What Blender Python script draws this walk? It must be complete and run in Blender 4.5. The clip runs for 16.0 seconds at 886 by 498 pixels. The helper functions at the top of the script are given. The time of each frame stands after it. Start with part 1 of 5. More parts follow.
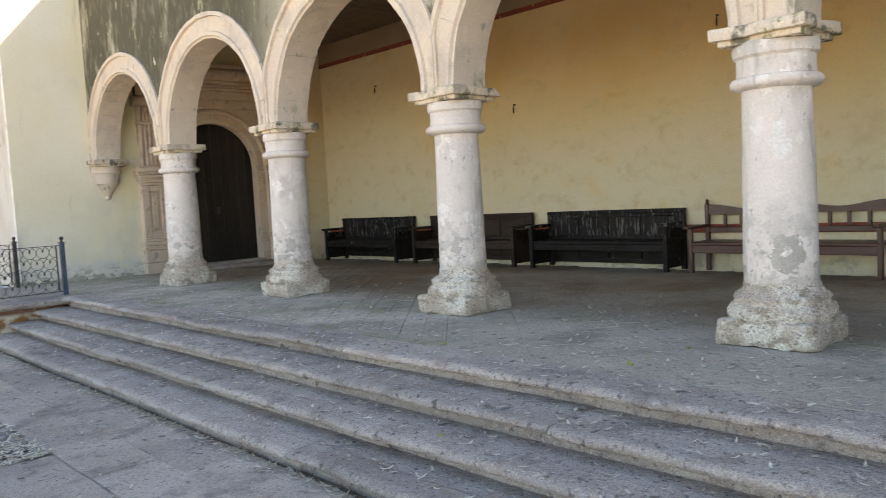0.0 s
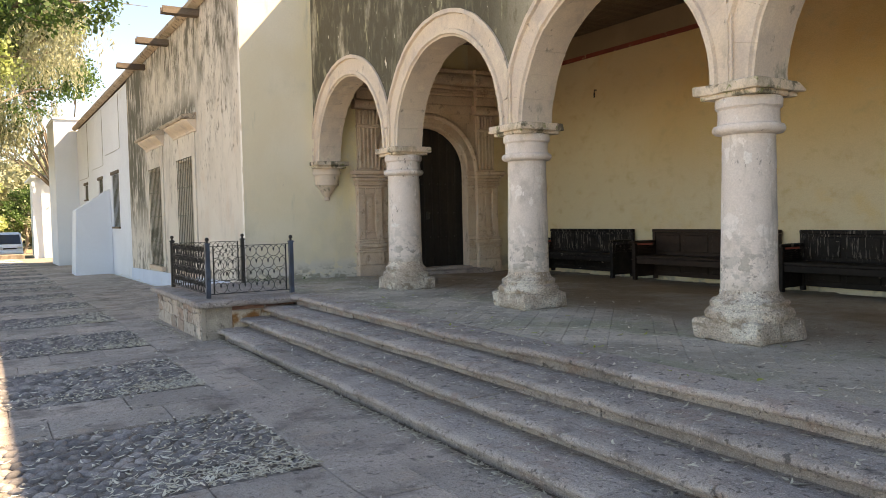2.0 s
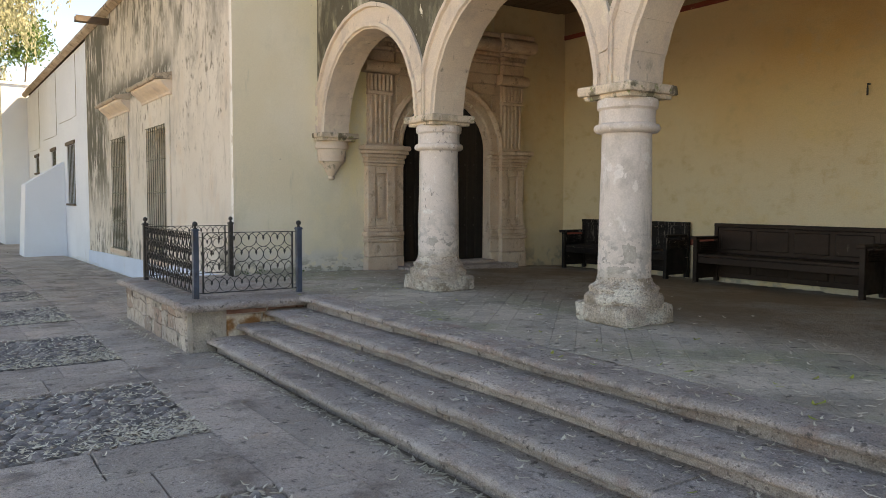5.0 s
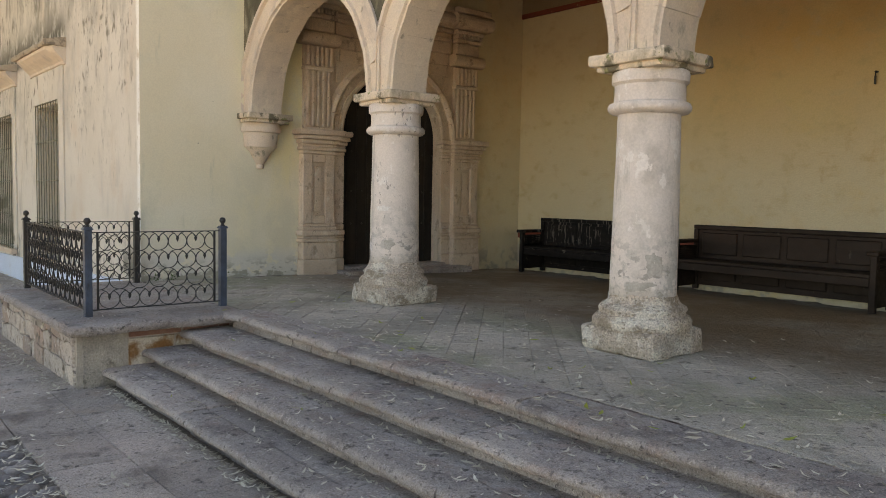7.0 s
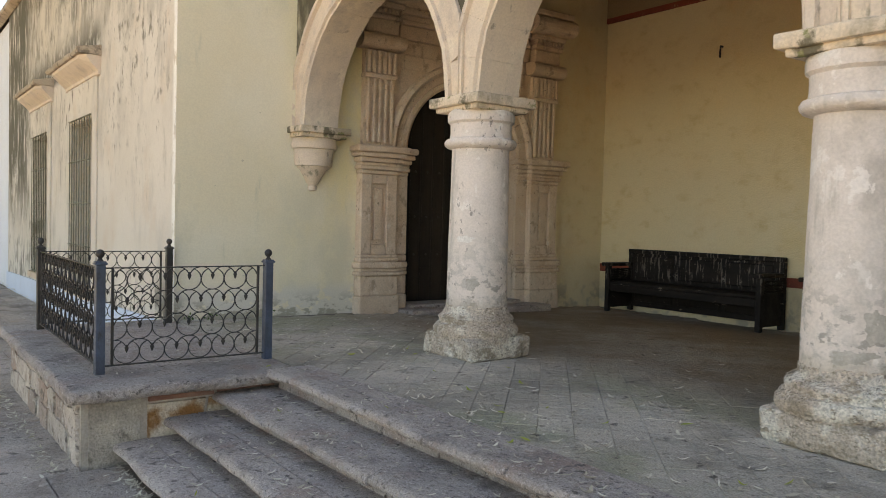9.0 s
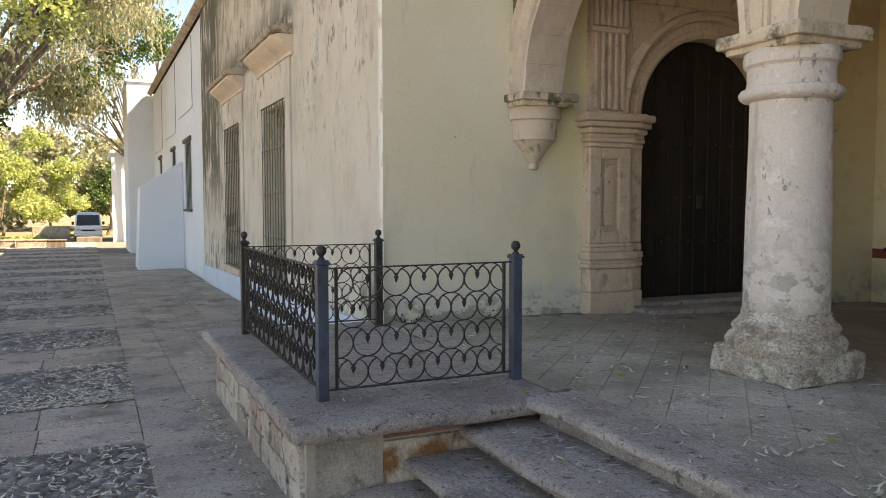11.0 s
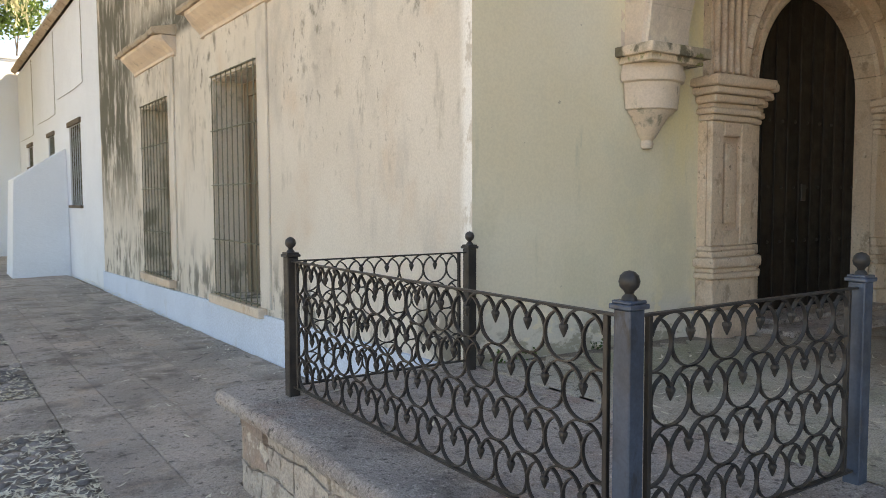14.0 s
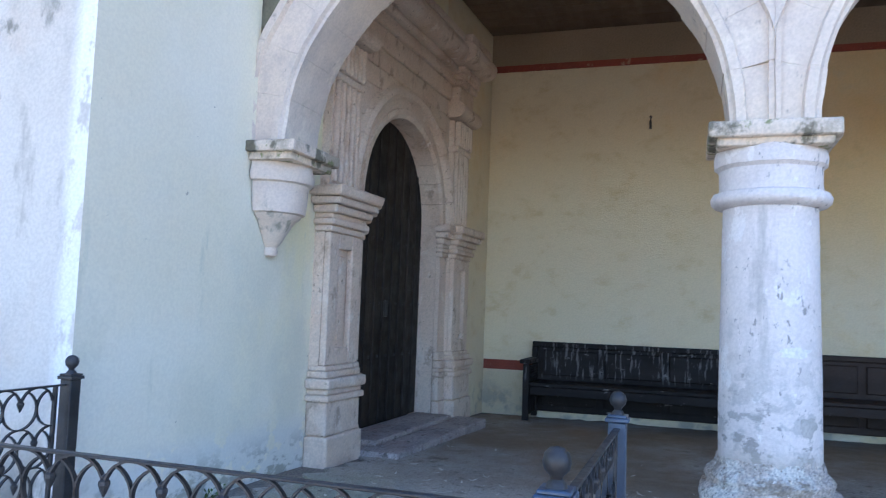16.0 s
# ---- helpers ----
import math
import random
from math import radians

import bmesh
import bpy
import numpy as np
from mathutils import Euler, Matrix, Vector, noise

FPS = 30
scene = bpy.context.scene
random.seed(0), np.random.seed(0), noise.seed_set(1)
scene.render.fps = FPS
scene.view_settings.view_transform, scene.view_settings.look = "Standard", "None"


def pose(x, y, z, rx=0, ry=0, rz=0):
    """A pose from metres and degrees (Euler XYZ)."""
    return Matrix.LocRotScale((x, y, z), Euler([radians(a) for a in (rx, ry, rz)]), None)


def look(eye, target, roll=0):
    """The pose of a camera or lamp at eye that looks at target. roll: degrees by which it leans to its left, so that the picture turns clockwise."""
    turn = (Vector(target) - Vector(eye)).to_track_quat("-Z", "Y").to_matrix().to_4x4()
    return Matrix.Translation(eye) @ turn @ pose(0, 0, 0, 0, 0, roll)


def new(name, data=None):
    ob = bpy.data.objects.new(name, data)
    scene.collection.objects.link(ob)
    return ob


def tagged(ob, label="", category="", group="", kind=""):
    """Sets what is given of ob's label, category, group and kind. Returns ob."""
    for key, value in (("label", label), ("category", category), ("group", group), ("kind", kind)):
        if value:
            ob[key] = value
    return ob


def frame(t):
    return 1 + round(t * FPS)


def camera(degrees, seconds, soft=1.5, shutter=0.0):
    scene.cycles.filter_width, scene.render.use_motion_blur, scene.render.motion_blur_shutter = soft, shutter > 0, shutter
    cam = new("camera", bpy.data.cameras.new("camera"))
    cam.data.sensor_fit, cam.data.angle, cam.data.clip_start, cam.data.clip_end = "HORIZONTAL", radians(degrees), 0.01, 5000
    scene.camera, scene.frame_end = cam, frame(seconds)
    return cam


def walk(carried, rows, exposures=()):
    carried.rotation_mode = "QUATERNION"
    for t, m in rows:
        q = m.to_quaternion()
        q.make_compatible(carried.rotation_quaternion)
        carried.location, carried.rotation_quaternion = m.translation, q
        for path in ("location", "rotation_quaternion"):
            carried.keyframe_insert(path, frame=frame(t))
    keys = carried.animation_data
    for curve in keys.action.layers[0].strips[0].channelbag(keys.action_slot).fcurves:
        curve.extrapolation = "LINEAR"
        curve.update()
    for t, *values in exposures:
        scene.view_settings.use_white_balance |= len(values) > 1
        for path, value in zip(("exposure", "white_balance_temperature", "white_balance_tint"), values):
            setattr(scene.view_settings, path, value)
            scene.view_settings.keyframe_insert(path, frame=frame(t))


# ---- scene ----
cam = camera(60.4, 16.0, soft=0.6, shutter=0.15)
PATH = [
    (0, (-0.134, -0.105, 1.701), (1.239, 1.343, 1.567), -3.2),
    (0.5, (-0.35, 0.093, 1.686), (0.825, 1.704, 1.543), -2.4),
    (1, (-0.396, 0.372, 1.683), (0.638, 2.08, 1.57), -1.6),
    (1.5, (-0.427, 0.65, 1.683), (0.573, 2.38, 1.602), -0.9),
    (2, (-0.42, 1.032, 1.677), (0.613, 2.742, 1.591), -1.2),
    (2.5, (-0.394, 1.437, 1.66), (0.63, 3.151, 1.545), -1.0),
    (3, (-0.321, 1.848, 1.665), (0.61, 3.613, 1.529), -0.7),
    (3.5, (-0.338, 2.294, 1.62), (0.558, 4.077, 1.499), -0.8),
    (4, (-0.362, 2.696, 1.676), (0.652, 4.417, 1.567), -1.0),
    (4.2, (-0.34, 2.843, 1.668), (0.714, 4.539, 1.559), -0.6),
    (6.3, (0.209, 4.494, 1.726), (1.386, 6.105, 1.584), 0.6),
    (6.5, (0.282, 4.641, 1.712), (1.486, 6.232, 1.576), 0.8),
    (7, (0.402, 5.047, 1.686), (1.692, 6.569, 1.549), 1.1),
    (7.5, (0.568, 5.457, 1.683), (1.86, 6.977, 1.541), 0.5),
    (8, (0.754, 5.836, 1.702), (2.026, 7.374, 1.567), 0.7),
    (8.5, (0.936, 6.157, 1.682), (2.189, 7.713, 1.587), 1.5),
    (9, (1.061, 6.515, 1.704), (2.264, 8.112, 1.63), 1.5),
    (9.5, (1.153, 6.878, 1.674), (2.249, 8.549, 1.597), 1.2),
    (10, (1.219, 7.275, 1.679), (2.197, 9.017, 1.571), 0.9),
    (10.2, (1.238, 7.404, 1.669), (2.175, 9.168, 1.56), 0.8),
    (12.3, (0.888, 9.326, 1.669), (1.687, 11.155, 1.547), -0.7),
    (12.5, (0.853, 9.486, 1.674), (1.668, 11.309, 1.558), -0.4),
    (13, (0.852, 9.911, 1.674), (1.717, 11.71, 1.552), 0.4),
    (13.5, (0.817, 10.33, 1.652), (1.785, 12.075, 1.514), 1.0),
    (14, (0.699, 10.778, 1.643), (1.825, 12.426, 1.514), -0.2),
    (14.5, (0.721, 11.173, 1.631), (2.006, 12.702, 1.531), -0.5),
    (15, (0.811, 11.491, 1.657), (2.320, 12.801, 1.583), -0.1),
    (15.5, (0.824, 11.785, 1.667), (2.579, 12.746, 1.671), 0.5),
    (16, (0.756, 12.003, 1.714), (2.650, 12.626, 1.871), 2.1),
]
EXPOSURES = ((0, 2.62, 9200, 13), (0.5, 2.22, 9500, 14), (1.0, 1.67, 10000, 14), (1.5, 1.92, 9900, 15), (2.5, 2.17, 9900, 15), (3.5, 2.14, 9700, 15), (4.2, 2.08, 9800, 15), (7, 2.12, 11100, 16), (7.5, 2.37, 11000, 15), (9, 2.27, 10900, 15), (9.5, 2.22, 10700, 15), (10, 1.87, 10200, 15), (12.5, 2.10, 9700, 14), (14, 2.25, 9900, 14), (15, 2.32, 10400, 15), (15.5, 2.42, 10500, 16), (15.7, 2.52, 9600, 16), (16, 2.74, 5700, 13))
walk(cam, [(t, look(eye, target, roll)) for t, eye, target, roll in PATH], EXPOSURES)

# ---- world and light ----
SUN_WAY = Vector((-5.1, 2.65, -6.1)).normalized()
world = bpy.data.worlds.new("sky")
world.use_nodes = True
scene.world = world
wn = world.node_tree.nodes
sky = wn.new("ShaderNodeTexSky")
sky.sky_type = "NISHITA"
sky.sun_disc = False
sky.sun_elevation = math.asin(-SUN_WAY.z)
sky.sun_rotation = math.atan2(-SUN_WAY.x, -SUN_WAY.y)
sky.altitude = 1900.0
sky.ozone_density = 2.5
sky.air_density = 1.0
sky.dust_density = 0.3
wn["Background"].inputs["Strength"].default_value = 0.10
world.node_tree.links.new(sky.outputs["Color"], wn["Background"].inputs["Color"])
sun_data = bpy.data.lights.new("sun", "SUN")
sun_data.energy = 5.0
sun_data.angle = radians(0.6)
sun_data.color = (1.0, 0.93, 0.82)
sun = new("sun", sun_data)
sun.matrix_world = look((0, 0, 30), Vector((0, 0, 30)) + SUN_WAY)

# ---- levels of the place ----
LAND = 0.555          # landing in front of the arcade
STEP_X = (2.36, 2.71, 3.06, 3.41)
COL_X = 5.27
COL_Y = (11.60, 8.44, 5.31, 2.14, -1.02)
SHAFT_R = dict(zip(COL_Y, (0.262, 0.247, 0.235, 0.246, 0.246)))
ARC_FRONT, ARC_BACK = 5.04, 5.50
BACK_X = 10.15        # back wall of the porch
FAC_X = 3.68          # street front of the building
END_Y = 14.80         # wall that closes the porch
ROOF = 6.3


def floor_z(x):
    """Porch floor, which falls a little towards the back wall."""
    return LAND - 0.10 * min(1.0, max(0.0, (x - 5.6) / 4.5))


def ground_z(y):
    return -0.012 * max(0.0, y - 15.0)


def end_y(x):
    """Face of the wall that closes the porch; it is not quite square to the arcade."""
    return END_Y - 0.046 * (x - FAC_X)


# ---- materials ----
class Tree:
    def __init__(self, name):
        self.mat = bpy.data.materials.new(name)
        self.mat.use_nodes = True
        self.t = self.mat.node_tree
        self.bsdf = self.t.nodes["Principled BSDF"]
        self.pos = self.node("ShaderNodeNewGeometry")

    def node(self, kind, **sets):
        n = self.t.nodes.new(kind)
        for k, v in sets.items():
            n.inputs[k.replace("_", " ")].default_value = v
        return n

    def link(self, a, b):
        self.t.links.new(a, b)

    def coords(self, stretch=(1, 1, 1), turn=0.0):
        m = self.node("ShaderNodeMapping")
        m.inputs["Scale"].default_value = stretch
        m.inputs["Rotation"].default_value = (0, 0, turn)
        self.link(self.pos.outputs["Position"], m.inputs["Vector"])
        return m.outputs["Vector"]

    def noise(self, scale, detail=4.0, stretch=(1, 1, 1), rough=0.55):
        n = self.node("ShaderNodeTexNoise", Scale=scale, Detail=detail, Roughness=rough)
        self.link(self.coords(stretch), n.inputs["Vector"])
        return n.outputs["Fac"]

    def span(self, value, lo, hi, a=0.0, b=1.0):
        r = self.node("ShaderNodeMapRange")
        r.interpolation_type = "SMOOTHSTEP"
        for i, v in enumerate((lo, hi, a, b), 1):
            r.inputs[i].default_value = v
        self.link(value, r.inputs[0])
        return r.outputs[0]

    def calc(self, op, a, b):
        n = self.node("ShaderNodeMath")
        n.operation = op
        for i, v in enumerate((a, b)):
            if isinstance(v, (int, float)):
                n.inputs[i].default_value = v
            else:
                self.link(v, n.inputs[i])
        return n.outputs[0]

    def axis(self, n):
        s = self.node("ShaderNodeSeparateXYZ")
        self.link(self.pos.outputs["Position"], s.inputs[0])
        return s.outputs[n]

    def mix(self, fac, a, b, mode="MIX"):
        n = self.node("ShaderNodeMix")
        n.data_type, n.blend_type = "RGBA", mode
        for i, v in ((0, fac), (6, a), (7, b)):
            if isinstance(v, (int, float)):
                n.inputs[i].default_value = v
            elif isinstance(v, tuple):
                n.inputs[i].default_value = (*v, 1.0)
            else:
                self.link(v, n.inputs[i])
        return n.outputs[2]


def surface(name, a, b, scale=2.0, rough=0.85, bump=0.25, grain=70.0, metal=0.0, layers=(), vary=0.0, island=False,
            stretch=(1, 1, 1), lump=9.0, depth=0.01, speck=0.12, spec=0.3):
    """A weathered surface: two colours in patches, fine grain, stains in layers, relief.
    A layer: (colour, noise scale, stretch, low, high[, (axis, from, to) ...]); a fade with a fourth number is a broad noise of that scale."""
    t = Tree(name)
    col = t.mix(t.span(t.noise(scale, 5, stretch), 0.35, 0.65), a, b)
    for colour, sc, st, lo, hi, *fades in layers:
        f = t.span(t.noise(sc, 6, st, 0.62), lo, hi)
        for ax, lo2, hi2, *wide in fades:
            mask = t.noise(wide[0], 3) if wide else t.axis(ax)
            f = t.calc("MULTIPLY", f, t.span(mask, lo2, hi2))
        col = t.mix(f, col, colour)
    fine = t.noise(grain, 3)
    col = t.mix(1.0, col, t.mix(t.span(fine, 0.3, 0.7), (1 - speck,) * 3, (1 + speck * 0.5,) * 3), "MULTIPLY")
    if vary:
        src = t.pos.outputs["Random Per Island"] if island else t.node("ShaderNodeObjectInfo").outputs["Random"]
        col = t.mix(1.0, col, t.mix(src, (1 - vary,) * 3, (1 + vary, 1 + vary * 0.9, 1 + vary * 0.8)), "MULTIPLY")
    t.link(col, t.bsdf.inputs["Base Color"])
    t.link(t.span(t.noise(scale * 4, 3), 0.3, 0.7, max(0.05, rough - 0.12), min(1.0, rough + 0.08)), t.bsdf.inputs["Roughness"])
    t.bsdf.inputs["Metallic"].default_value = metal
    t.bsdf.inputs["Specular IOR Level"].default_value = spec
    b1 = t.node("ShaderNodeBump", Strength=bump, Distance=depth)
    t.link(t.calc("ADD", t.noise(lump, 6, stretch), t.calc("MULTIPLY", fine, 0.3)), b1.inputs["Height"])
    t.link(b1.outputs[0], t.bsdf.inputs["Normal"])
    return t.mat


def leafy(name, a, b, through_light=0.35):
    t = Tree(name)
    col = t.mix(t.pos.outputs["Random Per Island"], a, b)
    col = t.mix(t.span(t.noise(0.5, 3), 0.35, 0.65), col, t.mix(0.5, col, b))
    t.link(col, t.bsdf.inputs["Base Color"])
    t.bsdf.inputs["Roughness"].default_value = 0.55
    tr = t.node("ShaderNodeBsdfTranslucent")
    t.link(col, tr.inputs["Color"])
    mx = t.node("ShaderNodeMixShader")
    mx.inputs[0].default_value = through_light
    t.link(t.bsdf.outputs[0], mx.inputs[1])
    t.link(tr.outputs[0], mx.inputs[2])
    t.link(mx.outputs[0], t.t.nodes["Material Output"].inputs["Surface"])
    return t.mat


def plain(name, colour, rough=0.5, metal=0.0, glow=0.0):
    t = Tree(name)
    col = t.mix(t.span(t.noise(14), 0.3, 0.7), tuple(c * 0.86 for c in colour), colour)
    t.link(col, t.bsdf.inputs["Base Color"])
    t.bsdf.inputs["Roughness"].default_value = rough
    t.bsdf.inputs["Metallic"].default_value = metal
    return t.mat


PATCHGREY = surface("bare_grey_render", (0.50, 0.46, 0.41), (0.40, 0.37, 0.33), 7.0, 0.95, 0.5, 60, lump=20.0)
PATCHWHITE = surface("fresh_white_filler", (0.80, 0.77, 0.73), (0.74, 0.70, 0.66), 7.0, 0.9, 0.3, 60)
OCHRE = surface("ochre_limewash", (0.68, 0.48, 0.23), (0.71, 0.53, 0.30), 0.7, 0.95, 0.30, 55, lump=2.2, depth=0.06, speck=0.05, layers=(
    # paler downwards: faded limewash, with light from the ground put into the colour
    ((0.70, 0.61, 0.44), 0.9, (1, 1, 0.7), 0.05, 0.35, (2, 3.7, 1.7)),
    ((0.70, 0.55, 0.30), 1.1, (1, 1, 1.3), 0.48, 0.75),
    ((0.63, 0.52, 0.34), 2.8, (1, 0.8, 1.2), 0.52, 0.78),
    ((0.58, 0.42, 0.22), 4.0, (1, 0.8, 0.7), 0.58, 0.80),
    ((0.52, 0.32, 0.12), 1.6, (0.6, 0.6, 1.6), 0.62, 0.85),
    ((0.70, 0.60, 0.41), 0.7, (1, 1, 0.8), 0.30, 0.55, (1, 9.5, 13.0)),
    ((0.60, 0.48, 0.28), 4.2, (1, 0.8, 1.2), 0.50, 0.80),
    ((0.45, 0.40, 0.31), 3.0, (1, 1, 1), 0.50, 0.62, (2, 1.05, 0.55))))
GREEN = surface("pale_green_limewash", (0.749, 0.675, 0.505), (0.780, 0.721, 0.579), 0.9, 0.95, 0.15, 55, lump=3.0, depth=0.025, speck=0.05, layers=(
    ((0.790, 0.695, 0.416), 0.8, (1, 1, 0.35), 0.36, 0.62, (0, 4.4, 5.6)),
    ((0.707, 0.654, 0.505), 1.6, (1, 1, 0.7), 0.50, 0.68),
    ((0.624, 0.592, 0.455), 2.6, (2.2, 2.2, 0.4), 0.60, 0.75),
    ((0.416, 0.381, 0.297), 14.0, (1, 1, 1), 0.70, 0.74),
    ((0.666, 0.639, 0.564), 4.0, (1, 1, 1.4), 0.42, 0.46, (2, 0.98, 0.78)),
    ((0.374, 0.355, 0.287), 5.0, (1, 1, 1.6), 0.48, 0.57, (2, 0.86, 0.62))))
FACADE = surface("stained_cream_limewash", (0.635, 0.584, 0.511), (0.672, 0.626, 0.557), 0.8, 0.95, 0.3, 60, lump=5.0, depth=0.02, speck=0.08, layers=(
    ((0.62, 0.53, 0.44), 1.1, (1, 1, 0.8), 0.52, 0.74),
    ((0.57, 0.53, 0.475), 2.4, (1, 1.1, 0.4), 0.54, 0.70),
    ((0.50, 0.465, 0.41), 1.5, (1, 1, 0.6), 0.50, 0.66, (2, 1.9, 3.5)),
    ((0.40, 0.37, 0.315), 3.4, (1, 1.0, 0.35), 0.56, 0.68, (3, 0.47, 0.58, 0.5), (2, 0.9, 2.6)),
    ((0.25, 0.23, 0.19), 6.5, (1, 1.0, 0.62), 0.53, 0.66, (3, 0.49, 0.57, 0.62), (2, 1.9, 3.2)),
    ((0.34, 0.315, 0.265), 15.0, (1, 1.0, 0.55), 0.58, 0.68, (3, 0.46, 0.56, 0.9), (2, 1.4, 2.8)),
    ((0.15, 0.14, 0.112), 3.4, (1, 1.0, 0.42), 0.42, 0.60, (3, 0.40, 0.54, 0.42), (2, 3.9, 5.3)),
    ((0.30, 0.275, 0.23), 6.0, (1, 1.1, 0.3), 0.46, 0.60, (1, 20.4, 23.5), (3, 0.48, 0.56, 1.1)),
    ((0.135, 0.128, 0.10), 4.2, (1, 1.1, 0.36), 0.34, 0.52, (1, 23.7, 24.9), (2, 0.9, 2.6)),
    ((0.14, 0.13, 0.105), 4.5, (1, 1, 0.7), 0.32, 0.52, (1, 17.9, 18.5), (1, 25.0, 24.2), (2, 3.85, 4.0), (2, 4.75, 4.15)),
    ((0.84, 0.82, 0.78), 7.0, (1, 1, 0.6), 0.40, 0.48, (1, 14.96, 14.86)),
    ((0.22, 0.205, 0.175), 4.5, (1, 1, 0.4), 0.49, 0.60, (2, 1.25, 0.6))))
WHITE = surface("white_limewash", (0.74, 0.79, 0.85), (0.70, 0.75, 0.81), 0.7, 0.95, 0.2, 50, lump=4.0, layers=(
    ((0.55, 0.57, 0.58), 1.4, (1, 1, 0.3), 0.6, 0.8),))
SPANDREL = surface("blackened_plaster", (0.58, 0.53, 0.40), (0.50, 0.46, 0.35), 1.6, 0.95, 0.4, 55, lump=6.0, depth=0.02, layers=(
    ((0.11, 0.098, 0.068), 1.3, (1, 1.2, 0.5), 0.28, 0.46, (1, 7.4, 9.0), (2, 2.95, 3.5)),
    ((0.17, 0.155, 0.105), 5.0, (1, 1.4, 0.6), 0.50, 0.66),
    ((0.36, 0.34, 0.22), 3.5, (1, 1.6, 0.45), 0.61, 0.70),
    ((0.74, 0.68, 0.55), 8.0, (1, 1.4, 0.5), 0.675, 0.70)))
BLUEWHITE = surface("bluish_white_limewash", (0.62, 0.71, 0.84), (0.57, 0.66, 0.79), 0.9, 0.95, 0.2, 50, lump=4.0, layers=(((0.50, 0.52, 0.54), 2.4, (1, 1, 0.5), 0.6, 0.75),))
PINK = surface("pinkish_quarry_stone", (0.66, 0.515, 0.395), (0.71, 0.585, 0.47), 1.8, 0.9, 0.35, 60, lump=10.0, layers=(
    ((0.55, 0.40, 0.285), 2.2, (1, 1, 1), 0.52, 0.72),
    ((0.45, 0.345, 0.26), 7.0, (1, 1, 0.7), 0.56, 0.70),
    ((0.72, 0.61, 0.50), 9.0, (1, 1, 0.8), 0.58, 0.66),
    ((0.36, 0.285, 0.22), 24.0, (1, 1, 0.8), 0.63, 0.70)))
ARCHSTONE = surface("limewashed_arch_stone", (0.71, 0.595, 0.475), (0.65, 0.55, 0.46), 1.5, 0.9, 0.45, 60, lump=9.0, depth=0.015, speck=0.08, layers=(
    ((0.54, 0.46, 0.395), 2.0, (1, 1, 0.7), 0.50, 0.68),
    ((0.73, 0.63, 0.51), 3.0, (1, 1, 0.8), 0.56, 0.66),
    ((0.36, 0.31, 0.255), 9.0, (1, 1, 0.6), 0.62, 0.72),
    ((0.30, 0.28, 0.22), 5.0, (1, 1, 0.5), 0.56, 0.68, (2, 3.2, 2.72))))
BASESTONE = surface("worn_base_stone", (0.615, 0.511, 0.419), (0.750, 0.643, 0.540), 3.0, 0.95, 1.0, 70, lump=24.0, depth=0.06, speck=0.3, layers=(
    ((0.832, 0.775, 0.678), 3.0, (1, 1, 1), 0.48, 0.58),
    ((0.455, 0.368, 0.281), 5.0, (1, 1, 1.5), 0.50, 0.64),
    ((0.832, 0.758, 0.661), 22.0, (1, 1, 1), 0.60, 0.66),
    ((0.406, 0.339, 0.265), 16.0, (1, 1, 2.0), 0.57, 0.66),
    ((0.333, 0.281, 0.220), 40.0, (1, 1, 1.4), 0.58, 0.66)))
CAPSTONE = surface("lichen_stained_capital_stone", (0.735, 0.612, 0.480), (0.693, 0.581, 0.461), 2.0, 0.95, 0.6, 60, lump=12.0, depth=0.02, speck=0.12, layers=(
    ((0.462, 0.388, 0.294), 4.0, (1, 1, 0.6), 0.48, 0.64),
    ((0.179, 0.158, 0.113), 6.0, (1, 1, 0.8), 0.50, 0.62),
    ((0.263, 0.265, 0.127), 9.0, (1, 1, 1), 0.58, 0.66)))
COLUMN = surface("whitewashed_column", (0.74, 0.66, 0.605), (0.68, 0.61, 0.56), 2.0, 0.9, 0.6, 60, lump=10.0, depth=0.02, speck=0.08, layers=(
    ((0.53, 0.475, 0.43), 2.6, (1, 1, 0.6), 0.54, 0.70),
    ((0.79, 0.73, 0.685), 5.0, (1, 1, 0.7), 0.57, 0.60),
    ((0.34, 0.31, 0.285), 22.0, (1, 1, 0.6), 0.61, 0.66, (3, 0.46, 0.58, 1.6)),
    ((0.50, 0.455, 0.41), 4.5, (1.3, 1.3, 0.22), 0.56, 0.70),
    ((0.52, 0.48, 0.44), 7.0, (1, 1, 1.3), 0.50, 0.58, (2, 1.8, 1.1)),
    ((0.36, 0.33, 0.30), 8.0, (1, 1, 1.6), 0.55, 0.61, (2, 1.6, 1.05)),
    ((0.47, 0.41, 0.33), 3.5, (1, 1, 1), 0.36, 0.52, (2, 1.10, 0.90)),
    ((0.33, 0.30, 0.25), 18.0, (1, 1, 1), 0.56, 0.66, (2, 1.16, 0.92)),
    ((0.16, 0.145, 0.11), 6.0, (1, 1, 1), 0.50, 0.60, (2, 2.62, 2.76))))
